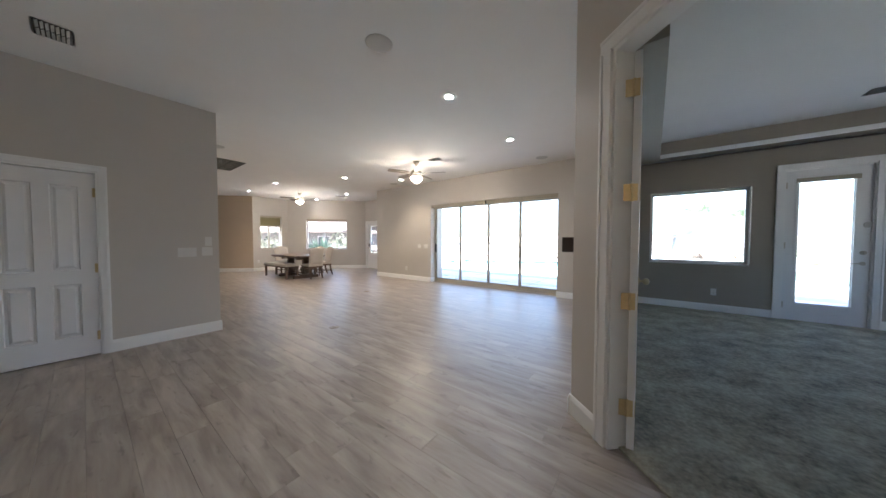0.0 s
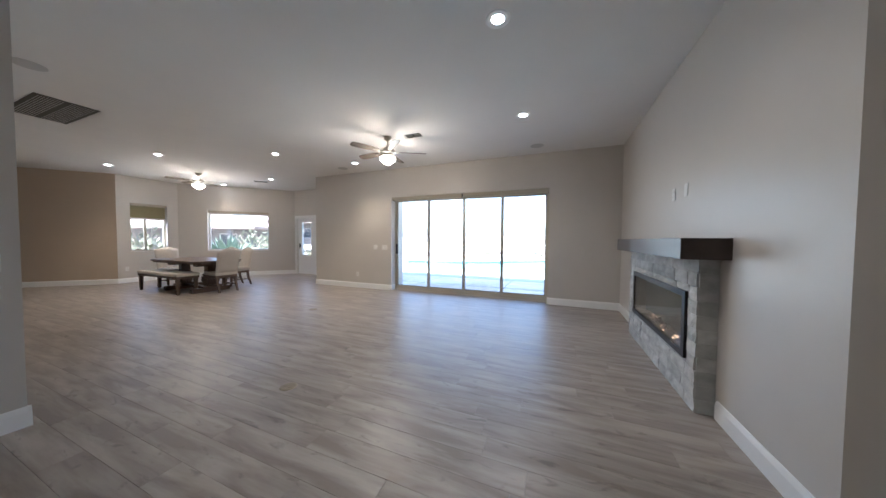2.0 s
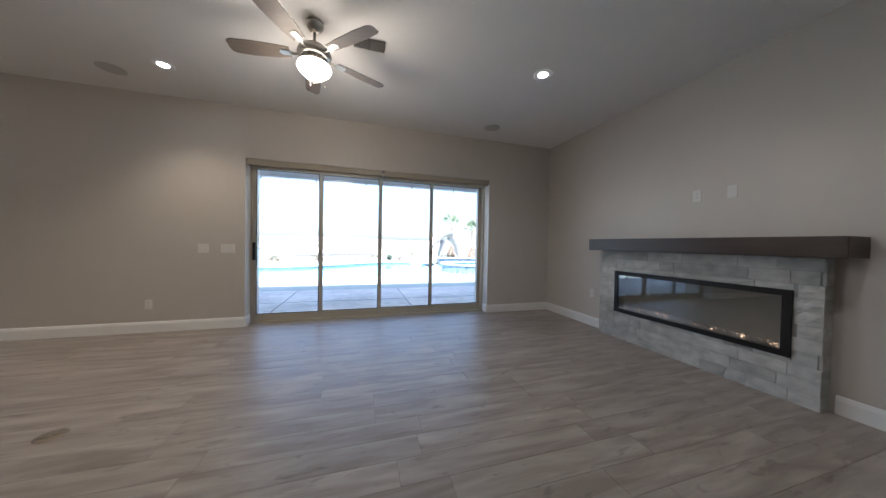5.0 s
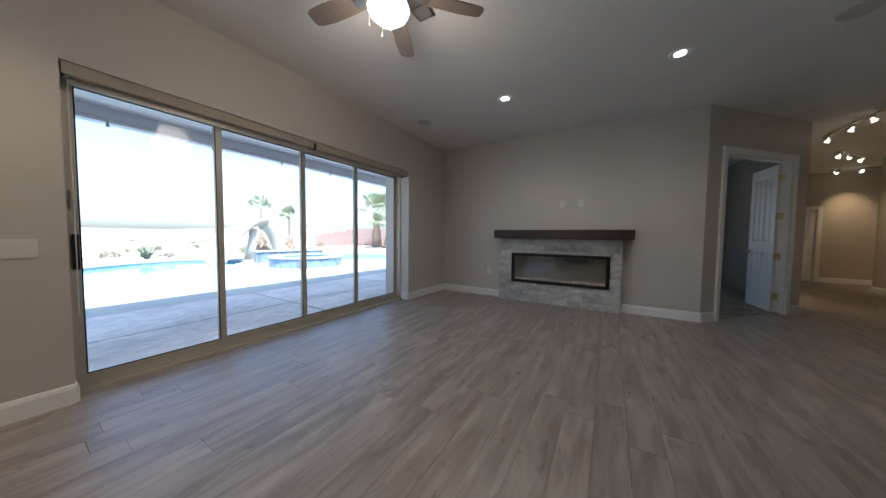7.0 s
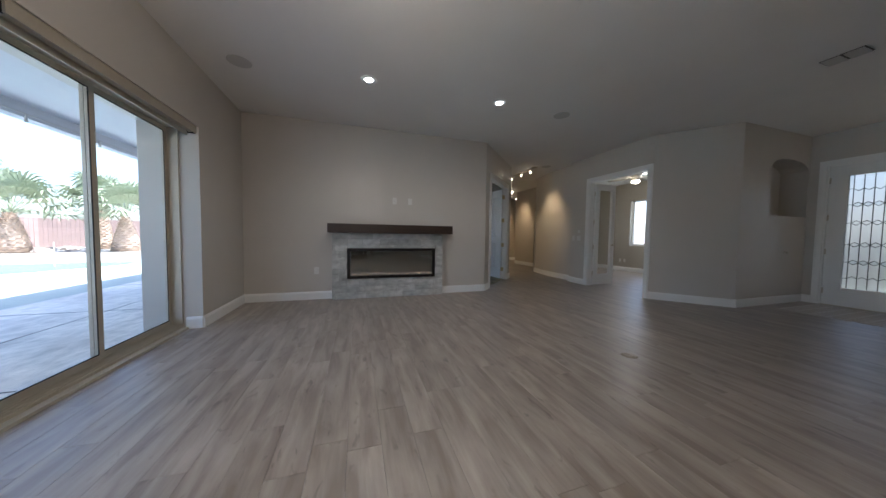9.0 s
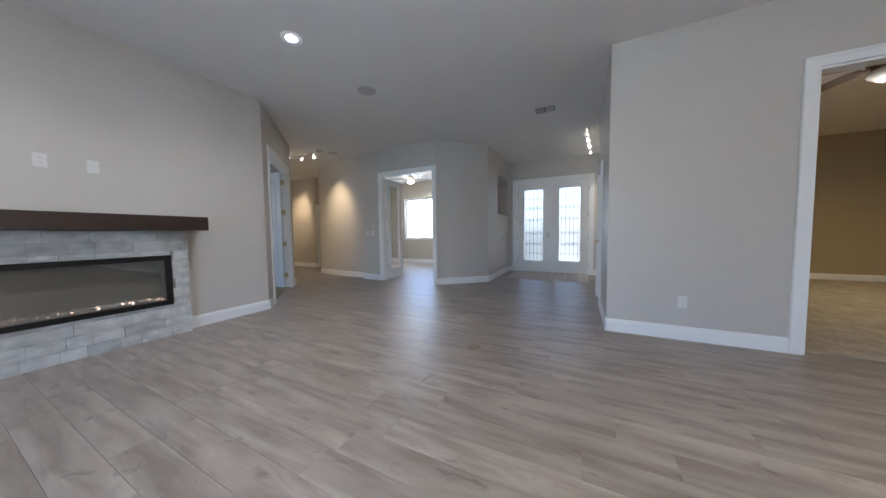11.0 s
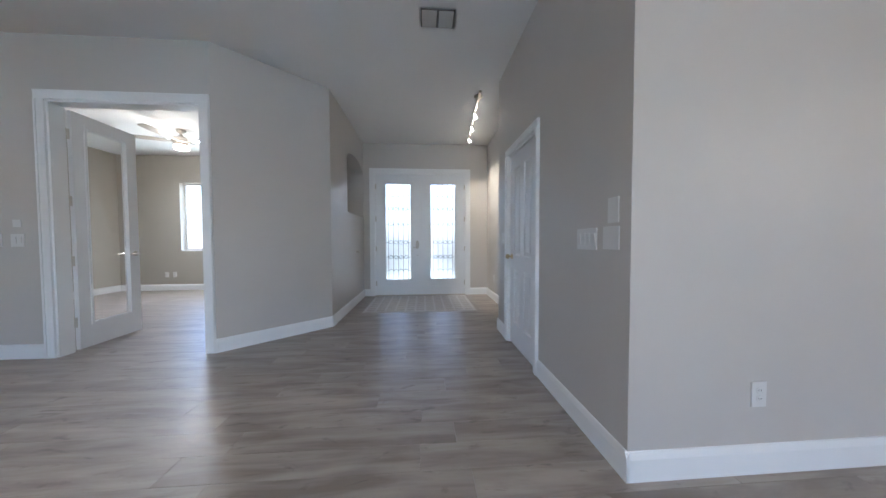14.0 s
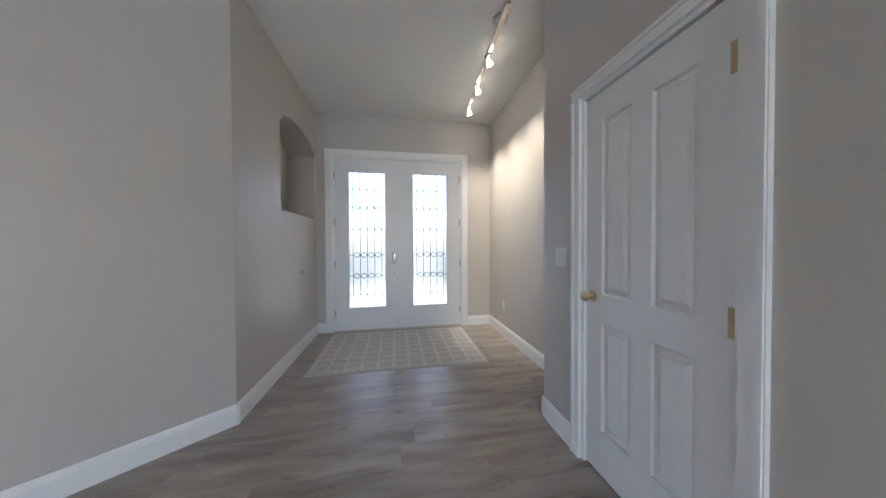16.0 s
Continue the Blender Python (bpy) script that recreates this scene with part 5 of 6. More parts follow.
def chair(m, label="cream linen dining chair with dark splayed legs at the dining table"):
    c = thing("dining_chair", m, label, "chair", "chairs round the dining table")
    bm = bmesh.new()
    box(bm, -0.245, 0.245, -0.24, 0.24, 0.40, 0.49, 0.03)
    done("seat", bm, M_FABRIC, c, "cream linen seat", smooth=True)
    bm = bmesh.new()
    n, mm = 13, 8
    grid = {}
    for s in (0, 1):
        for i in range(n):
            for j in range(mm):
                fx, fz = i / (n - 1) * 2 - 1, j / (mm - 1)
                top = 1.00 + 0.045 * max(0.0, math.cos(fx * math.pi * 0.75)) - 0.02 * abs(fx) ** 6
                z = 0.45 + (top - 0.45) * fz
                x = fx * (0.235 + 0.015 * fz)
                rim = 1 - max(abs(fx) ** 8, (2 * abs(fz - 0.5)) ** 10)
                y = -0.215 - 0.11 * fz + (0.035 * rim + 0.008) * (1 if s else -1)
                grid[s, i, j] = bm.verts.new((x, y, z))
    for s in (0, 1):
        for i in range(n - 1):
            for j in range(mm - 1):
                bm.faces.new((grid[s, i, j], grid[s, i + 1, j], grid[s, i + 1, j + 1], grid[s, i, j + 1]))
    loop = [(i, 0) for i in range(n)] + [(n - 1, j) for j in range(1, mm)] + [(i, mm - 1) for i in range(n - 2, -1, -1)] + [(0, j) for j in range(mm - 2, 0, -1)]
    for p, q in zip(loop, loop[1:] + loop[:1]):
        bm.faces.new((grid[(0, *p)], grid[(0, *q)], grid[(1, *q)], grid[(1, *p)]))
    done("backrest", bm, M_FABRIC, c, "cream linen camel-back backrest", smooth=True)
    bm = bmesh.new()
    slab(bm, 0.235, 0.35, 0.405, -0.225, 0.225, (), s0=-0.235)
    done("seat_rail", bm, M_TABLE, c, "dark wood seat rail")
    for x in (-0.2, 0.2):
        for y0, y1 in ((0.195, 0.21), (-0.2, -0.29)):
            bm = bmesh.new()
            vs = []
            for z, yy, r in ((0.39, y0, 0.024), (0.2, (y0 * 0.75 + y1 * 0.25), 0.021), (0.0, y1, 0.016)):
                vs.append([bm.verts.new((x + a * r, yy + b * r, z)) for a, b in ((-1, -1), (1, -1), (1, 1), (-1, 1))])
            for p, q in zip(vs, vs[1:]):
                for k in range(4):
                    bm.faces.new((p[k], p[(k + 1) % 4], q[(k + 1) % 4], q[k]))
            bm.faces.new(vs[0]), bm.faces.new(vs[-1])
            done("leg", bm, M_TABLE, c)
        bm = bmesh.new()
        box(bm, x - 0.009, x + 0.009, -0.235, 0.195, 0.155, 0.18, 0.003)
        done("side_stretcher", bm, M_TABLE, c)
    bm = bmesh.new()
    box(bm, -0.192, 0.192, -0.02, -0.002, 0.157, 0.178, 0.003)
    done("cross_stretcher", bm, M_TABLE, c)
    return c


TT = 0
TM = pose(-9.06, 5.80, 0, 0, 0, TT)
table = thing("dining_table", TM, "dark walnut-stained trestle dining table with two carved pedestals", "table")
bm = bmesh.new()
prism(bm, [(-1.0, -0.40), (-0.88, -0.52), (0.88, -0.52), (1.0, -0.40), (1.0, 0.40), (0.88, 0.52), (-0.88, 0.52), (-1.0, 0.40)], 0.725, 0.765)
prism(bm, [(-0.97, -0.385), (-0.865, -0.49), (0.865, -0.49), (0.97, -0.385), (0.97, 0.385), (0.865, 0.49), (-0.865, 0.49), (-0.97, 0.385)], 0.695, 0.726)
bmesh.ops.bevel(bm, geom=[e for e in bm.edges if abs(e.calc_length()) > 0.08], offset=0.006, segments=2, affect="EDGES")
done("tabletop", bm, M_TABLE, table, "dark wood tabletop with moulded edge")
for s in (-1, 1):
    bm = bmesh.new()
    box(bm, s * 0.55 - 0.09, s * 0.55 + 0.09, -0.30, 0.30, 0.62, 0.694, 0.008)
    box(bm, s * 0.55 - 0.075, s * 0.55 + 0.075, -0.09, 0.09, 0.42, 0.62, 0.006)
    box(bm, s * 0.55 - 0.10, s * 0.55 + 0.10, -0.12, 0.12, 0.40, 0.43, 0.006)
    for z, r in ((0.38, 0.10), (0.34, 0.125), (0.28, 0.13), (0.22, 0.115), (0.16, 0.10)):
        box(bm, s * 0.55 - r, s * 0.55 + r, -r, r, z - 0.03, z + 0.03, 0.012)
    done("pedestal", bm, M_TABLE, table, "square carved pedestal")
    bm = bmesh.new()
    prism(bm, [(s * 0.55 - 0.06, -0.40), (s * 0.55 + 0.06, -0.40), (s * 0.55 + 0.07, 0), (s * 0.55 + 0.06, 0.40), (s * 0.55 - 0.06, 0.40), (s * 0.55 - 0.07, 0)], 0.0, 0.10)
    box(bm, s * 0.55 - 0.09, s * 0.55 + 0.09, -0.20, 0.20, 0.09, 0.14, 0.01)
    done("foot", bm, M_TABLE, table)
bm = bmesh.new()
box(bm, -0.5, 0.5, -0.05, 0.05, 0.045, 0.115, 0.006)
done("stretcher", bm, M_TABLE, table)
first = chair(TM @ pose(0.76, 0.12, 0, 0, 0, 90))
for x, y, a in ((0.16, 0.80, 176), (-0.55, 0.82, 184), (-1.22, 0.06, -90)):
    copy_thing(first, TM @ pose(x, y, 0, 0, 0, a))
bench = thing("dining_bench", TM @ pose(-0.33, -0.43, 0), "cream linen upholstered bench on dark wood legs at the dining table", "bench")
bm = bmesh.new()
box(bm, -0.88, 0.88, -0.22, 0.22, 0.41, 0.485, 0.022)
done("cushion", bm, M_FABRIC, bench, "cream linen cushion", smooth=True)
bm = bmesh.new()
box(bm, -0.875, 0.875, -0.21, 0.21, 0.365, 0.412, 0.006)
done("apron", bm, M_TABLE, bench)
for x in (-0.81, 0.81):
    for y in (-0.17, 0.17):
        bm = bmesh.new()
        for z0, z1, r0, r1 in ((0.0, 0.37, 0.024, 0.034),):
            lo = [bm.verts.new((x + a * r0, y + b * r0, z0)) for a, b in ((-1, -1), (1, -1), (1, 1), (-1, 1))]
            hi = [bm.verts.new((x + a * r1, y + b * r1, z1)) for a, b in ((-1, -1), (1, -1), (1, 1), (-1, 1))]
            bm.faces.new(lo), bm.faces.new(hi)
            for k in range(4):
                bm.faces.new((lo[k], lo[(k + 1) % 4], hi[(k + 1) % 4], hi[k]))
        done("leg", bm, M_TABLE, bench)

# ---- door mat ----
dm = thing("door_mat", pose(-3.04, -1.34, 0), "flat woven beige mat with a pale check pattern by the door", "mat")
bm = bmesh.new()
box(bm, -0.90, 0.90, -0.60, 0.63, 0.0, 0.007, 0.002)
done("weave", bm, M_MAT, dm)
for k in range(12):
    x = -0.865 + k * 1.73 / 11
    bm = bmesh.new()
    box(bm, x - 0.016, x + 0.016, -0.58, 0.60, 0.0072, 0.0086)
    done("pale_band", bm, M_MATLINE, dm, "pale woven band")
for k in range(9):
    y = -0.55 + k * 1.12 / 8
    bm = bmesh.new()
    box(bm, -0.885, 0.885, y - 0.016, y + 0.016, 0.0075, 0.0092)
    done("pale_band", bm, M_MATLINE, dm, "pale woven band")

# ---- study cabinet ----
cab = thing("low_cabinet", pose(-9.05, 0.45, 0.012, 0, 0, 90), "reddish cherry-wood low cabinet on the beige study carpet", "cabinet")
bm = bmesh.new()
box(bm, -0.45, 0.45, -0.25, 0.25, 0.0, 0.72, 0.006)
done("carcass", bm, M_CHERRY, cab)
bm = bmesh.new()
box(bm, -0.49, 0.49, -0.29, 0.29, 0.72, 0.76, 0.008)
done("top", bm, M_CHERRY, cab, "moulded cherry top")
for x in (-0.22, 0.22):
    bm = bmesh.new()
    box(bm, x - 0.20, x + 0.20, -0.268, -0.25, 0.06, 0.68, 0.006)
    done("door", bm, M_CHERRY, cab)

# ---- outdoors ----
GZ = -0.05
bm = bmesh.new()
bmesh.ops.create_grid(bm, x_segments=2, y_segments=2, size=2500)
bmesh.ops.translate(bm, verts=bm.verts[:], vec=(0, 0, -6.0))
done("ground", bm, M_DESERT, kind="structure")
# the built-up lot, with the pool cut out of it
PX = [(-9.5, 15.2), (-6.5, 14.2), (-3.5, 14.0), (-1.6, 14.6), (-0.5, 15.6), (0.2, 17.4), (1.2, 19.0), (0.6, 20.8), (-1.2, 21.3), (-3.2, 20.2), (-5.2, 18.6), (-7.5, 17.8), (-9.5, 17.6)]


def smooth_loop(pts, per=5):
    out = []
    n = len(pts)
    for k in range(n):
        p0, p1, p2, p3 = (Vector(pts[(k + j - 1) % n]) for j in range(4))
        for s in range(per):
            t = s / per
            out.append(tuple(0.5 * (2 * p1 + (p2 - p0) * t + (2 * p0 - 5 * p1 + 4 * p2 - p3) * t * t + (3 * p1 - p0 - 3 * p2 + p3) * t ** 3)))
    return out


POOL = smooth_loop(PX)


def sheet_with_hole(name, outer, hole, z, material, thick=0.2):
    """A flat slab with a hole, filled between the two loops."""
    bm = bmesh.new()
    es = []
    for loop in (outer, hole):
        vs = [bm.verts.new((x, y, z)) for x, y in loop]
        es += [bm.edges.new((vs[k], vs[(k + 1) % len(vs)])) for k in range(len(vs))]
    bmesh.ops.triangle_fill(bm, use_beauty=True, use_dissolve=False, edges=es)
    r = bmesh.ops.extrude_face_region(bm, geom=bm.faces[:])
    bmesh.ops.translate(bm, verts=[g for g in r["geom"] if isinstance(g, bmesh.types.BMVert)], vec=(0, 0, -thick))
    return done(name, bm, material, kind="structure")


sheet_with_hole("pool_deck", [(-16, 7.98), (16, 7.98), (16, 15.5), (9.0, 15.5), (5.0, 17.2), (3.4, 19.5), (2.4, 22.0), (-0.6, 22.6), (-4.0, 21.4), (-7.0, 19.2), (-16, 18.8)], POOL, GZ, M_DECK, 0.3)
bm = bmesh.new()
prism(bm, [(-16, 8.262), (0.9, 8.262), (0.9, 8.33), (9.5, 8.33), (9.5, 10.9), (-16, 10.9)], GZ + 0.001, GZ + 0.012)
patio = done("patio_slab", bm, M_CONC, kind="structure")
bm = bmesh.new()
for x in (-9.5, -7.0, -4.5, -2.03, 0.5, 3.0, 6.0):
    box(bm, x - 0.006, x + 0.006, 7.99, 10.9, GZ + 0.0125, GZ + 0.015)
box(bm, -16, 9.5, 9.44, 9.450, GZ + 0.0125, GZ + 0.015)
done("patio_joint", bm, M_DARKSLOT, kind="structure")
bm = bmesh.new()
prism(bm, [(p[0], p[1]) for p in POOL], -1.5, -1.45)
for k in range(len(POOL)):
    p, q = Vector(POOL[k]), Vector(POOL[(k + 1) % len(POOL)])
    n = (q - p).normalized()
    n = Vector((-n.y, n.x)) * 0.05
    vs = [bm.verts.new((*c, z)) for c, z in ((p, -1.5), (q, -1.5), (q, GZ - 0.02), (p, GZ - 0.02))]
    bm.faces.new(vs)
done("pool_shell", bm, M_POOLTILE, kind="structure")
bm = bmesh.new()
prism(bm, POOL, -0.20, -0.17)
done("pool_water", bm, M_WATER, kind="structure")
# the raised spa
SC = (1.85, 15.1)
spa = thing("spa", pose(*SC, GZ), "round raised spa with blue-grey tiles and pale coping", "spa")
bm = bmesh.new()
SR = 1.32
lathe(bm, [(SR - 0.3, 0), (SR - 0.3, 0.34), (SR - 0.02, 0.34), (SR - 0.02, 0)], 48)
done("spa_wall", bm, M_GROUT, spa)
bm = bmesh.new()
lathe(bm, [(SR - 0.36, 0.34), (SR - 0.36, 0.39), (SR + 0.05, 0.39), (SR + 0.05, 0.34), (SR - 0.36, 0.34)], 48)
done("coping", bm, M_DECK, spa, "pale stone coping", smooth=False)
bm = bmesh.new()
lathe(bm, [(0, 0.30), (SR - 0.3, 0.30)], 48)
done("spa_water", bm, M_WATER, spa)
tile_me = None
for r in range(2):
    for k in range(64):
        a = 360 / 64 * k
        if tile_me is None:
            bm = bmesh.new()
            box(bm, -0.059, 0.059, -0.012, 0.0, 0.004, 0.158, 0.004)
            ob = done("tile", bm, M_POOLTILE, spa)
            tile_me = ob.data
        else:
            ob = new("tile", tile_me)
            ob.parent = spa
        ob.matrix_basis = pose(0, 0, 0.005 + r * 0.165, 0, 0, a) @ pose(0, -(SR - 0.012), 0)

# raised tiled wall behind the spa
rw = thing("raised_pool_wall", pose(1.0, 17.3, GZ, 0, 0, -6), "low raised pool wall clad in blue-grey tiles under a pale coping", "pool wall")
bm = bmesh.new()
box(bm, 0, 2.9, 0.012, 0.38, 0, 0.46)
done("core", bm, M_GROUT, rw)
bm = bmesh.new()
box(bm, -0.05, 2.95, -0.05, 0.43, 0.46, 0.52, 0.01)
done("coping", bm, M_DECK, rw, "pale stone coping")
for r in range(3):
    for k in range(19):
        ob = new("tile", tile_me)
        ob.parent = rw
        ob.matrix_basis = pose(0.08 + k * 0.1525, 0.012, r * 0.152) @ Matrix.Diagonal((1.2, 1, 0.92, 1))

# the slide
sl = thing("water_slide", pose(0, 0, GZ), "sand-coloured curved water slide arching down into the pool", "slide")
path = [(0.05, 18.65, -0.12), (0.2, 18.8, 0.0), (0.45, 18.9, 0.42), (0.95, 19.1, 1.0), (1.55, 19.3, 1.50), (2.0, 19.4, 1.70), (2.35, 19.42, 1.68)]
bm = bmesh.new()
prev = None
for k, p in enumerate(path):
    p = Vector(p)
    d = (Vector(path[min(k + 1, len(path) - 1)]) - Vector(path[max(k - 1, 0)]))
    side = Vector((-d.y, d.x, 0)).normalized()
    ring = []
    for rr, sgn in ((0.45, 1), (0.39, -1)):
        for j in range(9):
            a = math.pi * (j / 8) * sgn + (0 if sgn > 0 else math.pi)
            a = math.pi + math.pi * j / 8 if sgn > 0 else 2 * math.pi - math.pi * j / 8
            ring.append(bm.verts.new(p + side * rr * math.cos(a) + Vector((0, 0, rr * math.sin(a) * 0.8 + 0.32))))
    if prev:
        for j in range(18):
            bm.faces.new((prev[j], prev[(j + 1) % 18], ring[(j + 1) % 18], ring[j]))
    else:
        bm.faces.new(ring)
    prev = ring
bm.faces.new(prev[::-1])
done("chute", bm, M_SLIDE, sl, "moulded chute", smooth=True)
bm = bmesh.new()
tube(bm, [(2.2, 19.42, 1.72), (2.5, 19.48, 1.68), (2.80, 19.52, 1.3), (3.12, 19.6, 0.6), (3.38, 19.65, 0.0)], [0.26, 0.32, 0.31, 0.33, 0.42], 14)
done("stair_column", bm, M_SLIDE, sl, "moulded support column", smooth=True)
bm = bmesh.new()
tube(bm, [(1.8, 19.32, 1.5), (1.68, 19.35, 0.8), (1.6, 19.4, 0)], [0.16, 0.13, 0.2], 12)
done("support", bm, M_SLIDE, sl, smooth=True)

# yard beyond the pool
bm = bmesh.new()
prism(bm, [(9.05, 15.55), (16, 15.55), (26, 12), (30, 20), (25, 33), (10, 37), (0, 31), (-8, 27), (-18, 24), (-18, 18.85), (-7.0, 19.25), (-4.0, 21.45), (-0.6, 22.65), (2.45, 22.05), (3.45, 19.55), (5.05, 17.25)], -6.1, GZ - 0.01)
done("gravel_bed", bm, M_GRAVEL, kind="structure")
bm = bmesh.new()
prism(bm, [(-18, -9), (26, -9), (26, 12), (16, 15.5), (16, 7.98), (-16, 7.98), (-16, 18.8), (-18, 18.8)], -6.1, -0.27)
done("lot", bm, M_GRAVEL, kind="structure")
bm = bmesh.new()
prism(bm, smooth_loop([(3.9, 16.7), (5.2, 15.3), (6.9, 14.3), (8.6, 14.0), (9.2, 14.8), (8.4, 17.5), (7.4, 19.6), (5.4, 19.4), (4.0, 18.2)]), GZ - 0.009, GZ + 0.02)
done("putting_green", bm, M_TURF, kind="structure")
bm = bmesh.new()
for a, b in (((6.4, 16.8), 0), ((7.6, 15.4), 0)):
    cyl(bm, (*a, GZ + 0.4), 0.012, 0.8, seg=6)
tagged(done("putting_pin", bm, M_PLASTIC), "two thin white pins standing in the putting green", "flag pin")

# fence of separate boards
fpts = [(13.6, 32.2, 1.2), (17.5, 31.0, 1.9), (22.5, 27.5, 2.1), (25.0, 21.0, 2.1), (26.0, 13.0, 2.1)]
fence = thing("fence", pose(0, 0, 0), "brown ribbed perimeter fence stepping down the slope behind the palms", "fence")
bm = bmesh.new()
for (x0, y0, h0), (x1, y1, h1) in zip(fpts, fpts[1:]):
    a, b = Vector((x0, y0)), Vector((x1, y1))
    n = int((b - a).length / 0.2)
    for k in range(n):
        c = a + (b - a) * (k + 0.5) / n
        h = h0 + (h1 - h0) * round((k + 0.5) / n * 3) / 3
        vs = box(bm, -0.096, 0.096, -0.02 - 0.012 * (k % 2), 0.02, GZ - 0.1, GZ + h)
        turned(bm, vs, pose(c.x, c.y, 0, 0, 0, math.degrees(math.atan2((b - a).y, (b - a).x))))
tagged(done("fence_boards", bm, M_FENCE, fence, "brown upright ribs"), kind="stuff")


def palm(x, y, h, r, crown, seed, fronds=30, boot=9.0):
    """A fan palm: husk-covered trunk and a crown of split fans."""
    rd = random.Random(seed)
    p = thing("palm_tree", pose(x, y, GZ), "fan palm with a husk-clad trunk and green split fans", "palm tree", "fan palms")
    bm = bmesh.new()
    hb = min(h, boot)
    prof = [(r * 0.95, 0), (r * 1.05, hb * 0.15), (r * 0.78, hb * 0.5), (r * 0.40, hb * 0.85), (r * 0.20, hb), (r * 0.17, h), (0, h + 0.05)]
    lathe(bm, prof, 14)
    rows = max(6, int(hb / 0.11))
    for j in range(rows):
        z = hb * (j + 0.3) / rows
        f = z / hb
        rr = r * (1.02 - 0.78 * f)
        for k in range(9):
            a = 2 * math.pi * (k + 0.5 * (j % 2)) / 9 + rd.uniform(-0.1, 0.1)
            c, s = math.cos(a), math.sin(a)
            w = rr * 0.36
            pts = [(-w, 0, -0.02), (w, 0, -0.02), (w * 0.45, -0.10 - 0.05 * r, 0.10), (-w * 0.45, -0.10 - 0.05 * r, 0.10), (0, -0.02, 0.12)]
            vs = [bm.verts.new((c * (rr - q[1]) - s * q[0], s * (rr - q[1]) + c * q[0], z + q[2])) for q in pts]
            bm.faces.new(vs[:4]), bm.faces.new((vs[3], vs[2], vs[4]))
    done("trunk", bm, M_TRUNK, p, "brown trunk clad in cut leaf bases")
    bm = bmesh.new()
    for k in range(fronds):
        az, el = rd.uniform(0, 2 * math.pi), radians(rd.choice((84, 74, 66, 56, 46, 34, 18, 2)) + rd.uniform(-8, 8))
        stem = crown * rd.uniform(0.45, 0.6)
        d = Vector((math.cos(az) * math.cos(el), math.sin(az) * math.cos(el), math.sin(el)))
        base = Vector((0, 0, h))
        hub = base + d * stem
        side = Vector((-math.sin(az), math.cos(az), 0))
        up = d.cross(side)
        tube(bm, [base, base + d * stem * 0.5, hub], [0.025, 0.018, 0.012], 4)
        fan = crown * rd.uniform(0.42, 0.55)
        for j in range(15):
            a = radians(-115 + 230 * j / 14)
            e = d * math.cos(a) + side * math.sin(a)
            tip = hub + e * fan * (1 - 0.25 * abs(a) / 2) + Vector((0, 0, -fan * 0.28))
            mid = hub + e * fan * 0.55
            t = side * math.cos(a) - d * math.sin(a)
            wq = t * fan * 0.055
            vs = [bm.verts.new(q) for q in (hub, mid + wq + up * 0.02, tip, mid - wq)]
            bm.faces.new(vs)
    done("crown", bm, M_FROND, p, "green crown of split fans")
    return p


for x, y, h, r, c, s in ((15.6, 23.1, 2.1, 0.6, 2.7, 3), (17.1, 19.4, 2.1, 0.6, 2.5, 4), (16.9, 26.2, 3.7, 0.5, 2.7, 6), (20.0, 22.4, 3.0, 0.5, 2.5, 7)):
    palm(x, y, h, r, c, s)
palm(2.75, 20.6, 2.55, 0.34, 0.95, 1, 18, 1.1)
palm(4.15, 20.4, 2.15, 0.36, 0.9, 2, 16, 1.0)


def spiky(x, y, z, r, n, seed, label, name="agave", material=None, cat="plant"):
    rd = random.Random(seed)
    p = thing(name, pose(x, y, z), label, cat, "spiky garden plants")
    bm = bmesh.new()
    for k in range(n):
        az, el = rd.uniform(0, 6.28), radians(rd.uniform(12, 82))
        d = Vector((math.cos(az) * math.cos(el), math.sin(az) * math.cos(el), math.sin(el)))
        side = Vector((-math.sin(az), math.cos(az), 0))
        l, w = r * rd.uniform(0.7, 1.1), r * 0.05
        a, b, c = d * l * 0.05, d * l * 0.55, d * l + Vector((0, 0, -l * 0.12))
        up = d.cross(side) * w * 0.4
        vs = [bm.verts.new(q) for q in (a - side * w * 0.7, a + side * w * 0.7, b + side * w, c, b - side * w, b - up)]
        bm.faces.new((vs[0], vs[1], vs[2], vs[5])), bm.faces.new((vs[0], vs[5], vs[4])), bm.faces.new((vs[5], vs[2], vs[3])), bm.faces.new((vs[5], vs[3], vs[4]))
    done("leaves", bm, material or M_AGAVE, p, "pointed grey-green leaves")
    return p


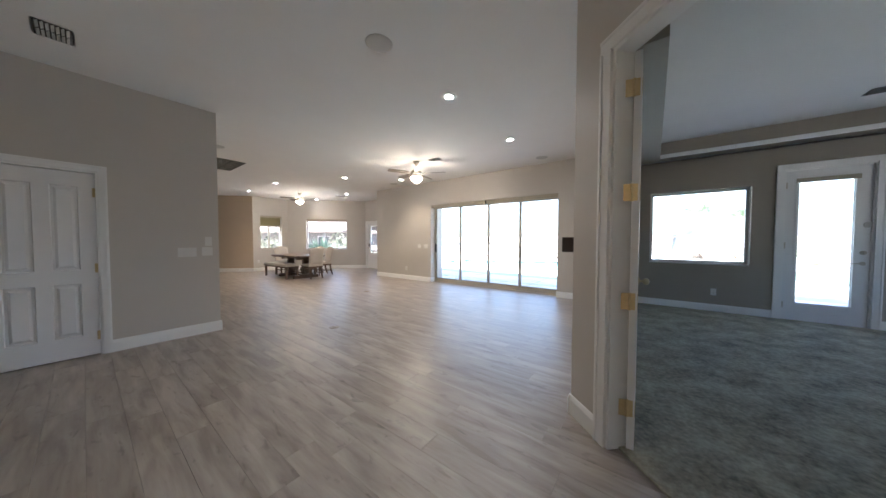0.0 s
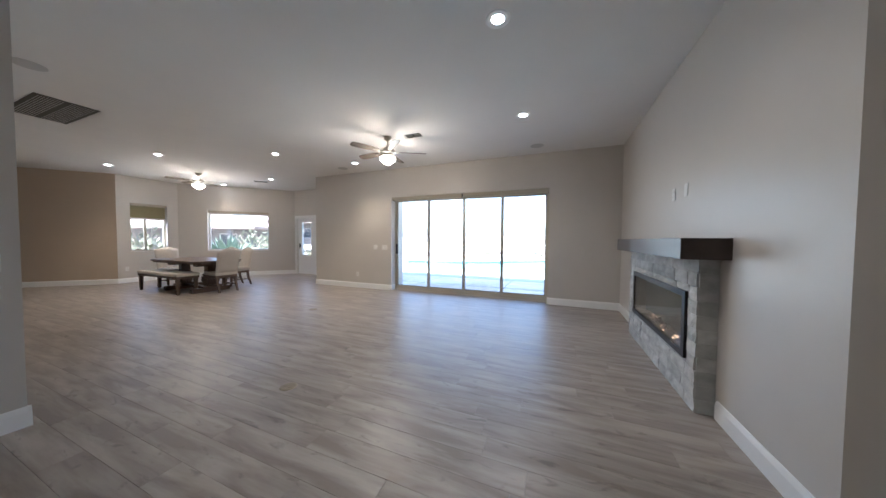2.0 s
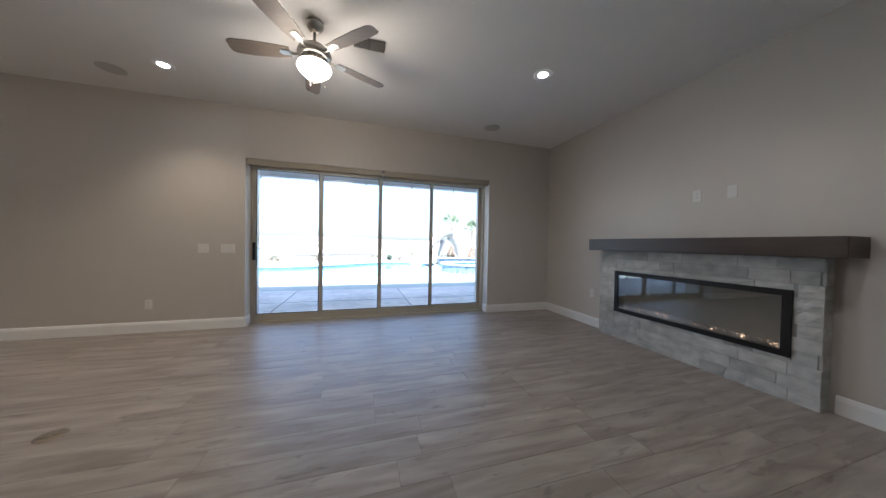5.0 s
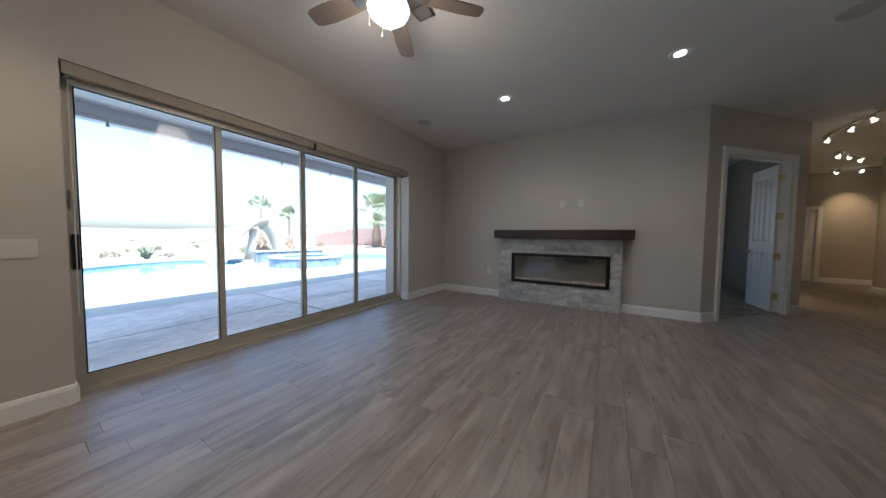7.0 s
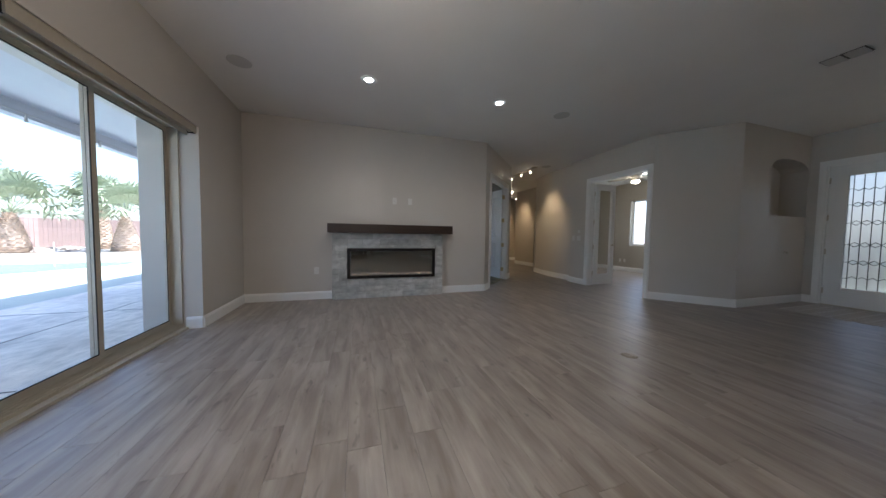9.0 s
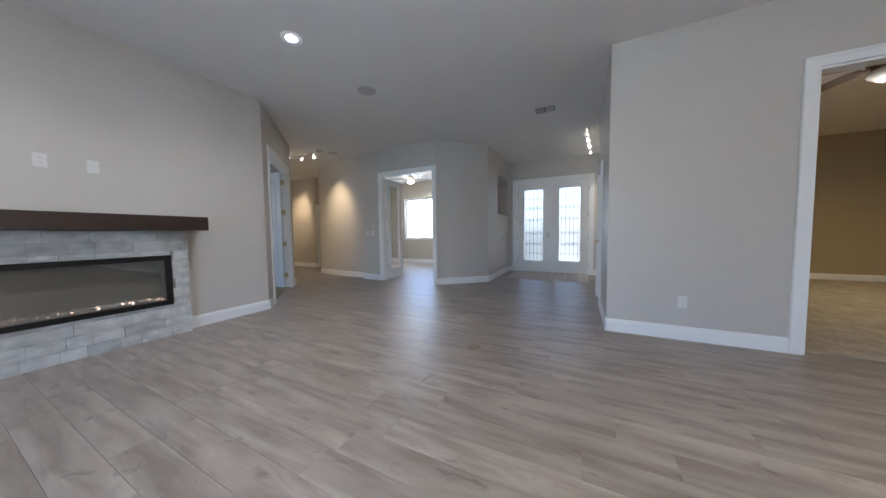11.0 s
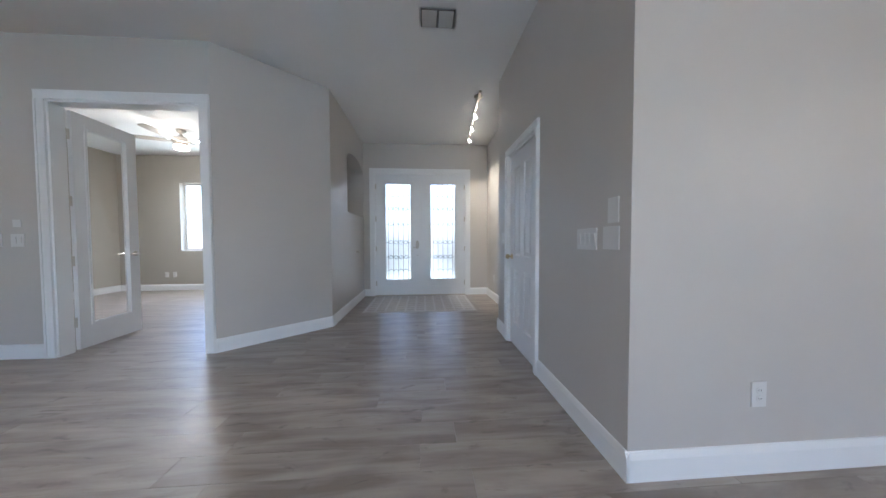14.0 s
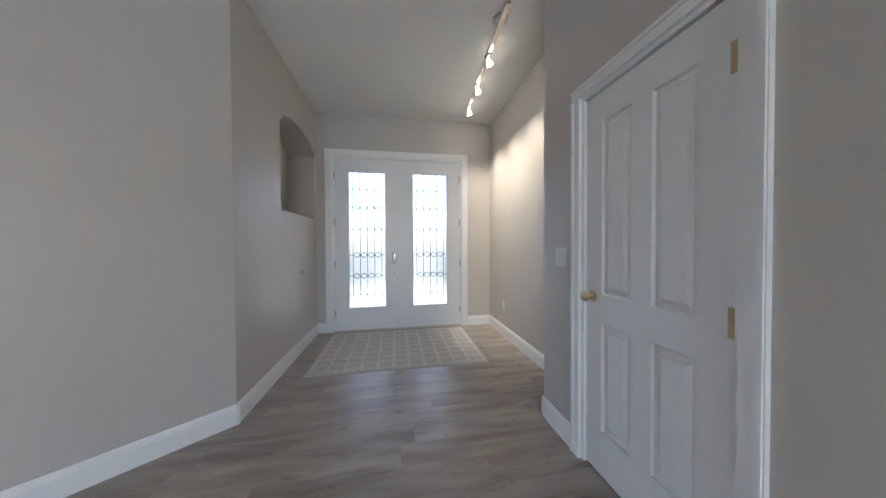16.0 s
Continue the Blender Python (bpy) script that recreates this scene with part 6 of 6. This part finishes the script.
def shrub(x, y, z, r, seed, h=None):
    rd = random.Random(seed)
    p = thing("shrub", pose(x, y, z), "low rounded desert shrub with fine dusty green leaves", "shrub", "desert shrubs")
    h = h or r * 0.8
    bm = bmesh.new()
    for k in range(7):
        a = rd.uniform(0, 6.28)
        tube(bm, [(0, 0, 0), (math.cos(a) * r * 0.35, math.sin(a) * r * 0.35, h * 0.45), (math.cos(a) * r * 0.7, math.sin(a) * r * 0.7, h * 0.8)], [0.02, 0.013, 0.006], 4)
    done("stems", bm, M_TRUNK, p)
    bm = bmesh.new()
    for k in range(420):
        a, e = rd.uniform(0, 6.28), math.acos(rd.uniform(0, 1))
        f = rd.uniform(0.55, 1.0) * (0.85 + 0.25 * math.sin(3 * a + seed))
        c = Vector((math.cos(a) * math.sin(e) * r * f, math.sin(a) * math.sin(e) * r * f, 0.05 + math.cos(e) * h * f))
        q = Euler((rd.uniform(0, 6), rd.uniform(0, 6), rd.uniform(0, 6))).to_matrix()
        s = r * rd.uniform(0.05, 0.10)
        bm.faces.new([bm.verts.new(c + q @ Vector(v) * s) for v in ((-1, 0, 0), (0, -0.45, 0), (1, 0, 0.1), (0, 0.45, 0))])
    done("leaves", bm, M_BUSH, p)
    return p


rd = random.Random(11)
for k, (x, y, r) in enumerate(((-0.4, 22.9, 0.5), (-3.2, 22.9, 0.35), (-5.6, 22.3, 0.4), (-8.0, 22.0, 0.45), (-2.0, 24.6, 0.6), (-6.0, 25.0, 0.5), (3.5, 24.4, 0.45), (7.6, 24.0, 0.4), (11.5, 28.0, 0.7), (12.5, 23.0, 0.3), (15.0, 24.5, 0.35), (4.6, 27.0, 0.6), (-11.0, 21.4, 0.6), (20.0, 18.5, 0.4))):
    shrub(x, y, GZ - 0.01, r, k)
spiky(-1.0, 23.4, GZ, 0.7, 60, 3, "spiky blue-green desert plant in the gravel bed", "desert_spoon")
spiky(4.4, 23.2, GZ, 0.6, 60, 4, "spiky blue-green desert plant in the gravel bed", "desert_spoon")
for k in range(46):
    x, y = (rd.uniform(-12, 3), rd.uniform(22.3, 24.5)) if k < 26 else (rd.uniform(5, 22), rd.uniform(21.8, 26))
    if x < -4 and y < 22.2:
        continue
    s = rd.uniform(0.12, 0.4)
    bm = bmesh.new()
    bmesh.ops.create_icosphere(bm, subdivisions=2, radius=s)
    for v in bm.verts:
        v.co *= 1 + 0.35 * noise.noise(v.co / s * 1.3 + Vector((k * 7, 0, 0)))
        v.co.z *= 0.6
    tagged(done("landscape_rock", bm, M_ROCK, m=pose(x, y, GZ + s * 0.1)), "rough tan landscape rock half sunk in the gravel", "rock", "landscape rocks")

# patio cover
bm = bmesh.new()
box(bm, -6.87, 6.5, 7.99, 10.15, 2.80, 2.90)
box(bm, -10.5, -6.87, 9.33, 10.15, 2.80, 2.90)
box(bm, -10.5, 6.5, 10.15, 10.30, 2.62, 2.95)
done("patio_roof", bm, M_SOFFIT, kind="structure")
bm = bmesh.new()
tube(bm, [(-9.0, 10.12, 2.66), (6.5, 10.12, 2.66)], 0.008, 6)
for k in range(14):
    cyl(bm, (-8.4 + k * 1.1, 10.12, 2.60), 0.02, 0.10, seg=8, r2=0.008)
tagged(done("mist_line", bm, M_GRILLE), "thin grey misting line with small nozzles along the patio eave", "mist line")
# Unseen eave to y = -4.6, added to keep sun out of the office.
bm = bmesh.new()
prism(bm, [(-14.5, -3.5), (-4.6, -3.5), (-4.6, -2.3), (-1.3, -2.3), (-1.3, -4.6), (8, -4.6), (8, 8.4), (-6.8, 8.4), (-6.8, 9.4), (-9.9, 9.4), (-12.4, 6.9), (-12.4, 5.4), (-14.8, 3.0)], H + 0.22, H + 0.5)
done("house_roof_sun_eave", bm, M_SOFFIT, kind="structure")
# Unseen overhang added to keep the sun off the entry mat.
bm = bmesh.new()
box(bm, -4.4, -1.5, -2.28, -2.05, H + 0.2, H + 0.6)
box(bm, -4.55, -1.35, -4.1, -2.285, 3.0, 3.15)
done("unseen_porch_roof", bm, M_SOFFIT, kind="structure")
wall("wall_house_west", [(-14.5, -3.2), (-14.5, 3.3)], 0, t=0.2, back=M_STUCCO)
wall("wall_hall_outer", [(7.6, 2.05), (7.6, -1.9)], 0, t=0.1, back=M_STUCCO)

# the neighbour's house and garden seen from the nook
# Eave shade is put into the colour, darker than the stucco itself.
M_FARWALL_SHADED = mat("shaded_taupe_stucco", (0.13, 0.12, 0.115), 0.9, var=0.1, scale=8)


def house(m, w, d, h, label, overhang=1.7, openings=()):
    e = thing("neighbour_house", m, label, "house")
    bm = bmesh.new()
    slab(bm, w, 0, h, 0, 0.25, openings)
    for x in (0.2, w * 0.45, w - 0.5):
        box(bm, x, x + 0.3, -1.5, -1.2, -0.3, h - 0.225)
    box(bm, 0, 0.25, 0.25, d, 0, h)
    box(bm, w - 0.25, w, 0.25, d, 0, h)
    box(bm, 0, w, d - 0.25, d, 0, h)
    done("wall", bm, M_FARWALL_SHADED, e)
    bm = bmesh.new()
    lo = [(-overhang, -overhang), (w + overhang, -overhang), (w + overhang, d + overhang), (-overhang, d + overhang)]
    hi = [(d / 2, d / 2), (w - d / 2, d / 2)]
    v = [bm.verts.new((*p, h)) for p in lo] + [bm.verts.new((*p, h + 1.5)) for p in hi] + [bm.verts.new((*p, h - 0.22)) for p in lo]
    for f in ((0, 1, 5, 4), (1, 2, 5), (2, 3, 4, 5), (3, 0, 4), (6, 7, 1, 0), (7, 8, 2, 1), (8, 9, 3, 2), (9, 6, 0, 3), (6, 9, 8, 7)):
        bm.faces.new([v[k] for k in f])
    done("roof", bm, M_ROOF, e, "brown low hipped tile roof")
    for x0, x1, z0, z1 in openings:
        wd = new("window")
        wd.parent = e
        bm = bmesh.new()
        ring_frame(bm, x0, x1, z0, z1, 0.06, 0.05, 0.12)
        done("frame", bm, M_GRILLE, wd)
        bm = bmesh.new()
        box(bm, x0 + 0.05, x1 - 0.05, 0.08, 0.09, z0 + 0.05, z1 - 0.05)
        done("pane", bm, mat("dark_far_glass", (0.05, 0.06, 0.07), 0.1), wd)
    return e


house(pose(-34.2, 12.7, -0.6, 0, 0, 30), 9.5, 8, 2.9, "shade-darkened taupe stucco neighbouring house with brown hipped roof and dark windows", openings=[(5.6, 6.4, 0.5, 2.2), (7.5, 8.9, 0.4, 2.3)])
house(pose(-39.5, 24.5, 0.5, 0, 0, 35), 13, 9, 3.1, "shade-darkened taupe stucco house further up the street with brown hipped roof", openings=[(3, 5, 0.9, 2.2), (8, 10.4, 0.9, 2.2)])
bm = bmesh.new()
prism(bm, [(-60, -10), (-18.2, -10), (-18.2, 34), (0, 60), (-60, 70)], -6.1, -0.62)
done("street_terrace", bm, M_GRAVEL, kind="structure")
spiky(-14.2, 9.5, -0.27, 1.95, 190, 8, "large spiky grey-green agave outside the nook window", "agave")
spiky(-14.6, 8.1, -0.27, 1.6, 130, 9, "large spiky grey-green agave outside the nook window", "agave")
for k, (x, y, r) in enumerate(((-20.0, 14.5, 1.9), (-22.5, 17.5, 1.6), (-16.6, 15.6, 0.9), (-15.6, 11.9, 1.5), (-16.8, 7.9, 1.7), (-14.7, 6.3, 1.6), (-17.6, 13.6, 1.2))):
    shrub(x, y, -0.30, r, 30 + k, h=r * 1.3)
palm(-27, 33, 5.5, 0.4, 2.2, 21)
for k in range(24):
    s = rd.uniform(0.15, 0.45)
    bm = bmesh.new()
    bmesh.ops.create_icosphere(bm, subdivisions=2, radius=s)
    for v in bm.verts:
        v.co *= 1 + 0.35 * noise.noise(v.co / s * 1.3 + Vector((k * 5, 3, 0)))
        v.co.z *= 0.6
    tagged(done("landscape_rock", bm, M_ROCK, m=pose(rd.uniform(-17.5, -9.5), rd.uniform(13.8, 18.3), -0.27 + s * 0.1)), "rough tan landscape rock half sunk in the gravel", "rock", "landscape rocks")
# far hills and scattered town
bm = bmesh.new()
rings = []
for j, (rad, hh) in enumerate(((260, -6.2), (420, -2), (700, 3), (1100, 16), (1700, 30))):
    row = []
    for k in range(121):
        a = radians(-60 + 260 * k / 120)
        n = noise.noise(Vector((math.cos(a) * 3, math.sin(a) * 3, j * 2.7)))
        row.append(bm.verts.new((rad * math.cos(a), rad * math.sin(a), hh * (1 + 0.7 * n) if j else hh)))
    rings.append(row)
for p, q in zip(rings, rings[1:]):
    for k in range(120):
        bm.faces.new((p[k], p[k + 1], q[k + 1], q[k]))
done("hills", bm, M_DESERT, kind="structure")
bm = bmesh.new()
for k in range(1500):
    a, r = radians(rd.uniform(20, 150)), rd.uniform(45, 900)
    x, y, w = r * math.cos(a), r * math.sin(a), rd.uniform(3, 9)
    z = -6 if r < 260 else -6 + (r - 260) / 160 * 3 - 1 if r < 420 else -3 + (r - 420) / 280 * 4
    if k % 3:
        vs = bmesh.ops.create_icosphere(bm, subdivisions=1, radius=w * 0.35, matrix=pose(x, y, z + 0.8))["verts"]
        for f in {f for v in vs for f in v.link_faces}:
            f.material_index = 1
    else:
        box(bm, x - w, x + w, y - w * 0.6, y + w * 0.6, z, z + 2.8)
tagged(done("far_town", bm, [M_STUCCO, M_BUSH]), "pale scattered houses and dusty trees across the valley", "town", kind="stuff")
# courtyard wall outside the entry
bm = bmesh.new()
slab(bm, 9.0, -0.2, 1.2, 0, 0.2, [(4.2, 5.3, -0.2, 1.3)])
done("courtyard_wall", bm, M_STUCCO, kind="structure", m=pose(1.5, -7.0, 0, 0, 0, 180))
bm = bmesh.new()
prism(bm, [(-9.5, -9), (4.0, -9), (4.0, -3.32), (-1.3, -3.32), (-1.3, -2.29), (-4.6, -2.29), (-4.6, -3.1), (-9.5, -3.1)], -0.26, -0.06)
done("courtyard_paving", bm, M_DECK, kind="structure")
for k, (x, y, r) in enumerate(((-1.6, -5.6, 0.5), (-4.6, -5.9, 0.6), (1.5, -5.6, 0.4), (2.6, -6.0, 0.4))):
    shrub(x, y, -0.06, r, 60 + k)

# ---- the floor planks ----
PW, PL = 0.178, 1.22
plank_meshes = {}


def plank_bm(bm, x0, x1, y0, y1, g=0.0004, c=0.0007):
    lo = [bm.verts.new(p) for p in ((x0 + g, y0 + g, -0.012), (x1 - g, y0 + g, -0.012), (x1 - g, y1 - g, -0.012), (x0 + g, y1 - g, -0.012))]
    mi = [bm.verts.new((v.co.x, v.co.y, -0.0016)) for v in lo]
    hi = [bm.verts.new(p) for p in ((x0 + g + c, y0 + g + c, 0), (x1 - g - c, y0 + g + c, 0), (x1 - g - c, y1 - g - c, 0), (x0 + g + c, y1 - g - c, 0))]
    for p, q in ((lo, mi), (mi, hi)):
        for k in range(4):
            bm.faces.new((p[k], p[(k + 1) % 4], q[(k + 1) % 4], q[k]))
    bm.faces.new(hi)


def indoors(x, y):
    if -9.9 < x < 0.46 and 2.3 < y < 7.98 or 0.4 < x and 1.9 < y < 3.6 and x + y < 4.2:
        return True
    if x <= -6.9 and 2.3 < y < 9.3:
        return (y - 5.2) < 1.0 * (x + 13.0) + 1.2 if x < -9.6 and y > 6.6 else True
    if -4.4 < x < 4.2 and -3.3 < y <= 2.3:
        return True
    return 4.2 <= x < 7.4 and -1.7 < y < 2.0


rp = random.Random(3)
near, far = [], []
row = 0
y = -3.25
while y < 9.3:
    x = -14.4 - rp.uniform(0, PL)
    while x < 7.5:
        cx, cy = x + PL / 2, y + PW / 2
        if any(indoors(x + PL * f, cy) for f in (0.02, 0.5, 0.98)):
            (near if -6.3 < cx < 0.6 and 0.6 < cy < 6.6 else far).append((x, y, math.hypot(cx + 2.8, (cy - 3.4) * 1.15)))
        x += PL
    y += PW
near.sort(key=lambda p: p[2])
far += near[285:]
near = near[:285]
bm = bmesh.new()
plank_bm(bm, -PL / 2, PL / 2, -PW / 2, PW / 2)
bmesh.ops.recalc_face_normals(bm, faces=bm.faces[:])
plank = bpy.data.meshes.new("plank")
bm.to_mesh(plank), bm.free()
plank.materials.append(M_FLOOR)
FLOOR_OB = bpy.data.objects["floor"]
for x, y, _ in near:
    ob = new("plank", plank)
    ob.parent = FLOOR_OB
    ob.matrix_basis = pose(x + PL / 2, y + PW / 2, 0, 0, 0, 0)
bm = bmesh.new()
for x, y, _ in far:
    plank_bm(bm, x, x + PL, y, y + PW)
tagged(done("floor_planks", bm, M_FLOOR), kind="stuff")
bpy.data.objects["floor_planks"].parent = FLOOR_OB
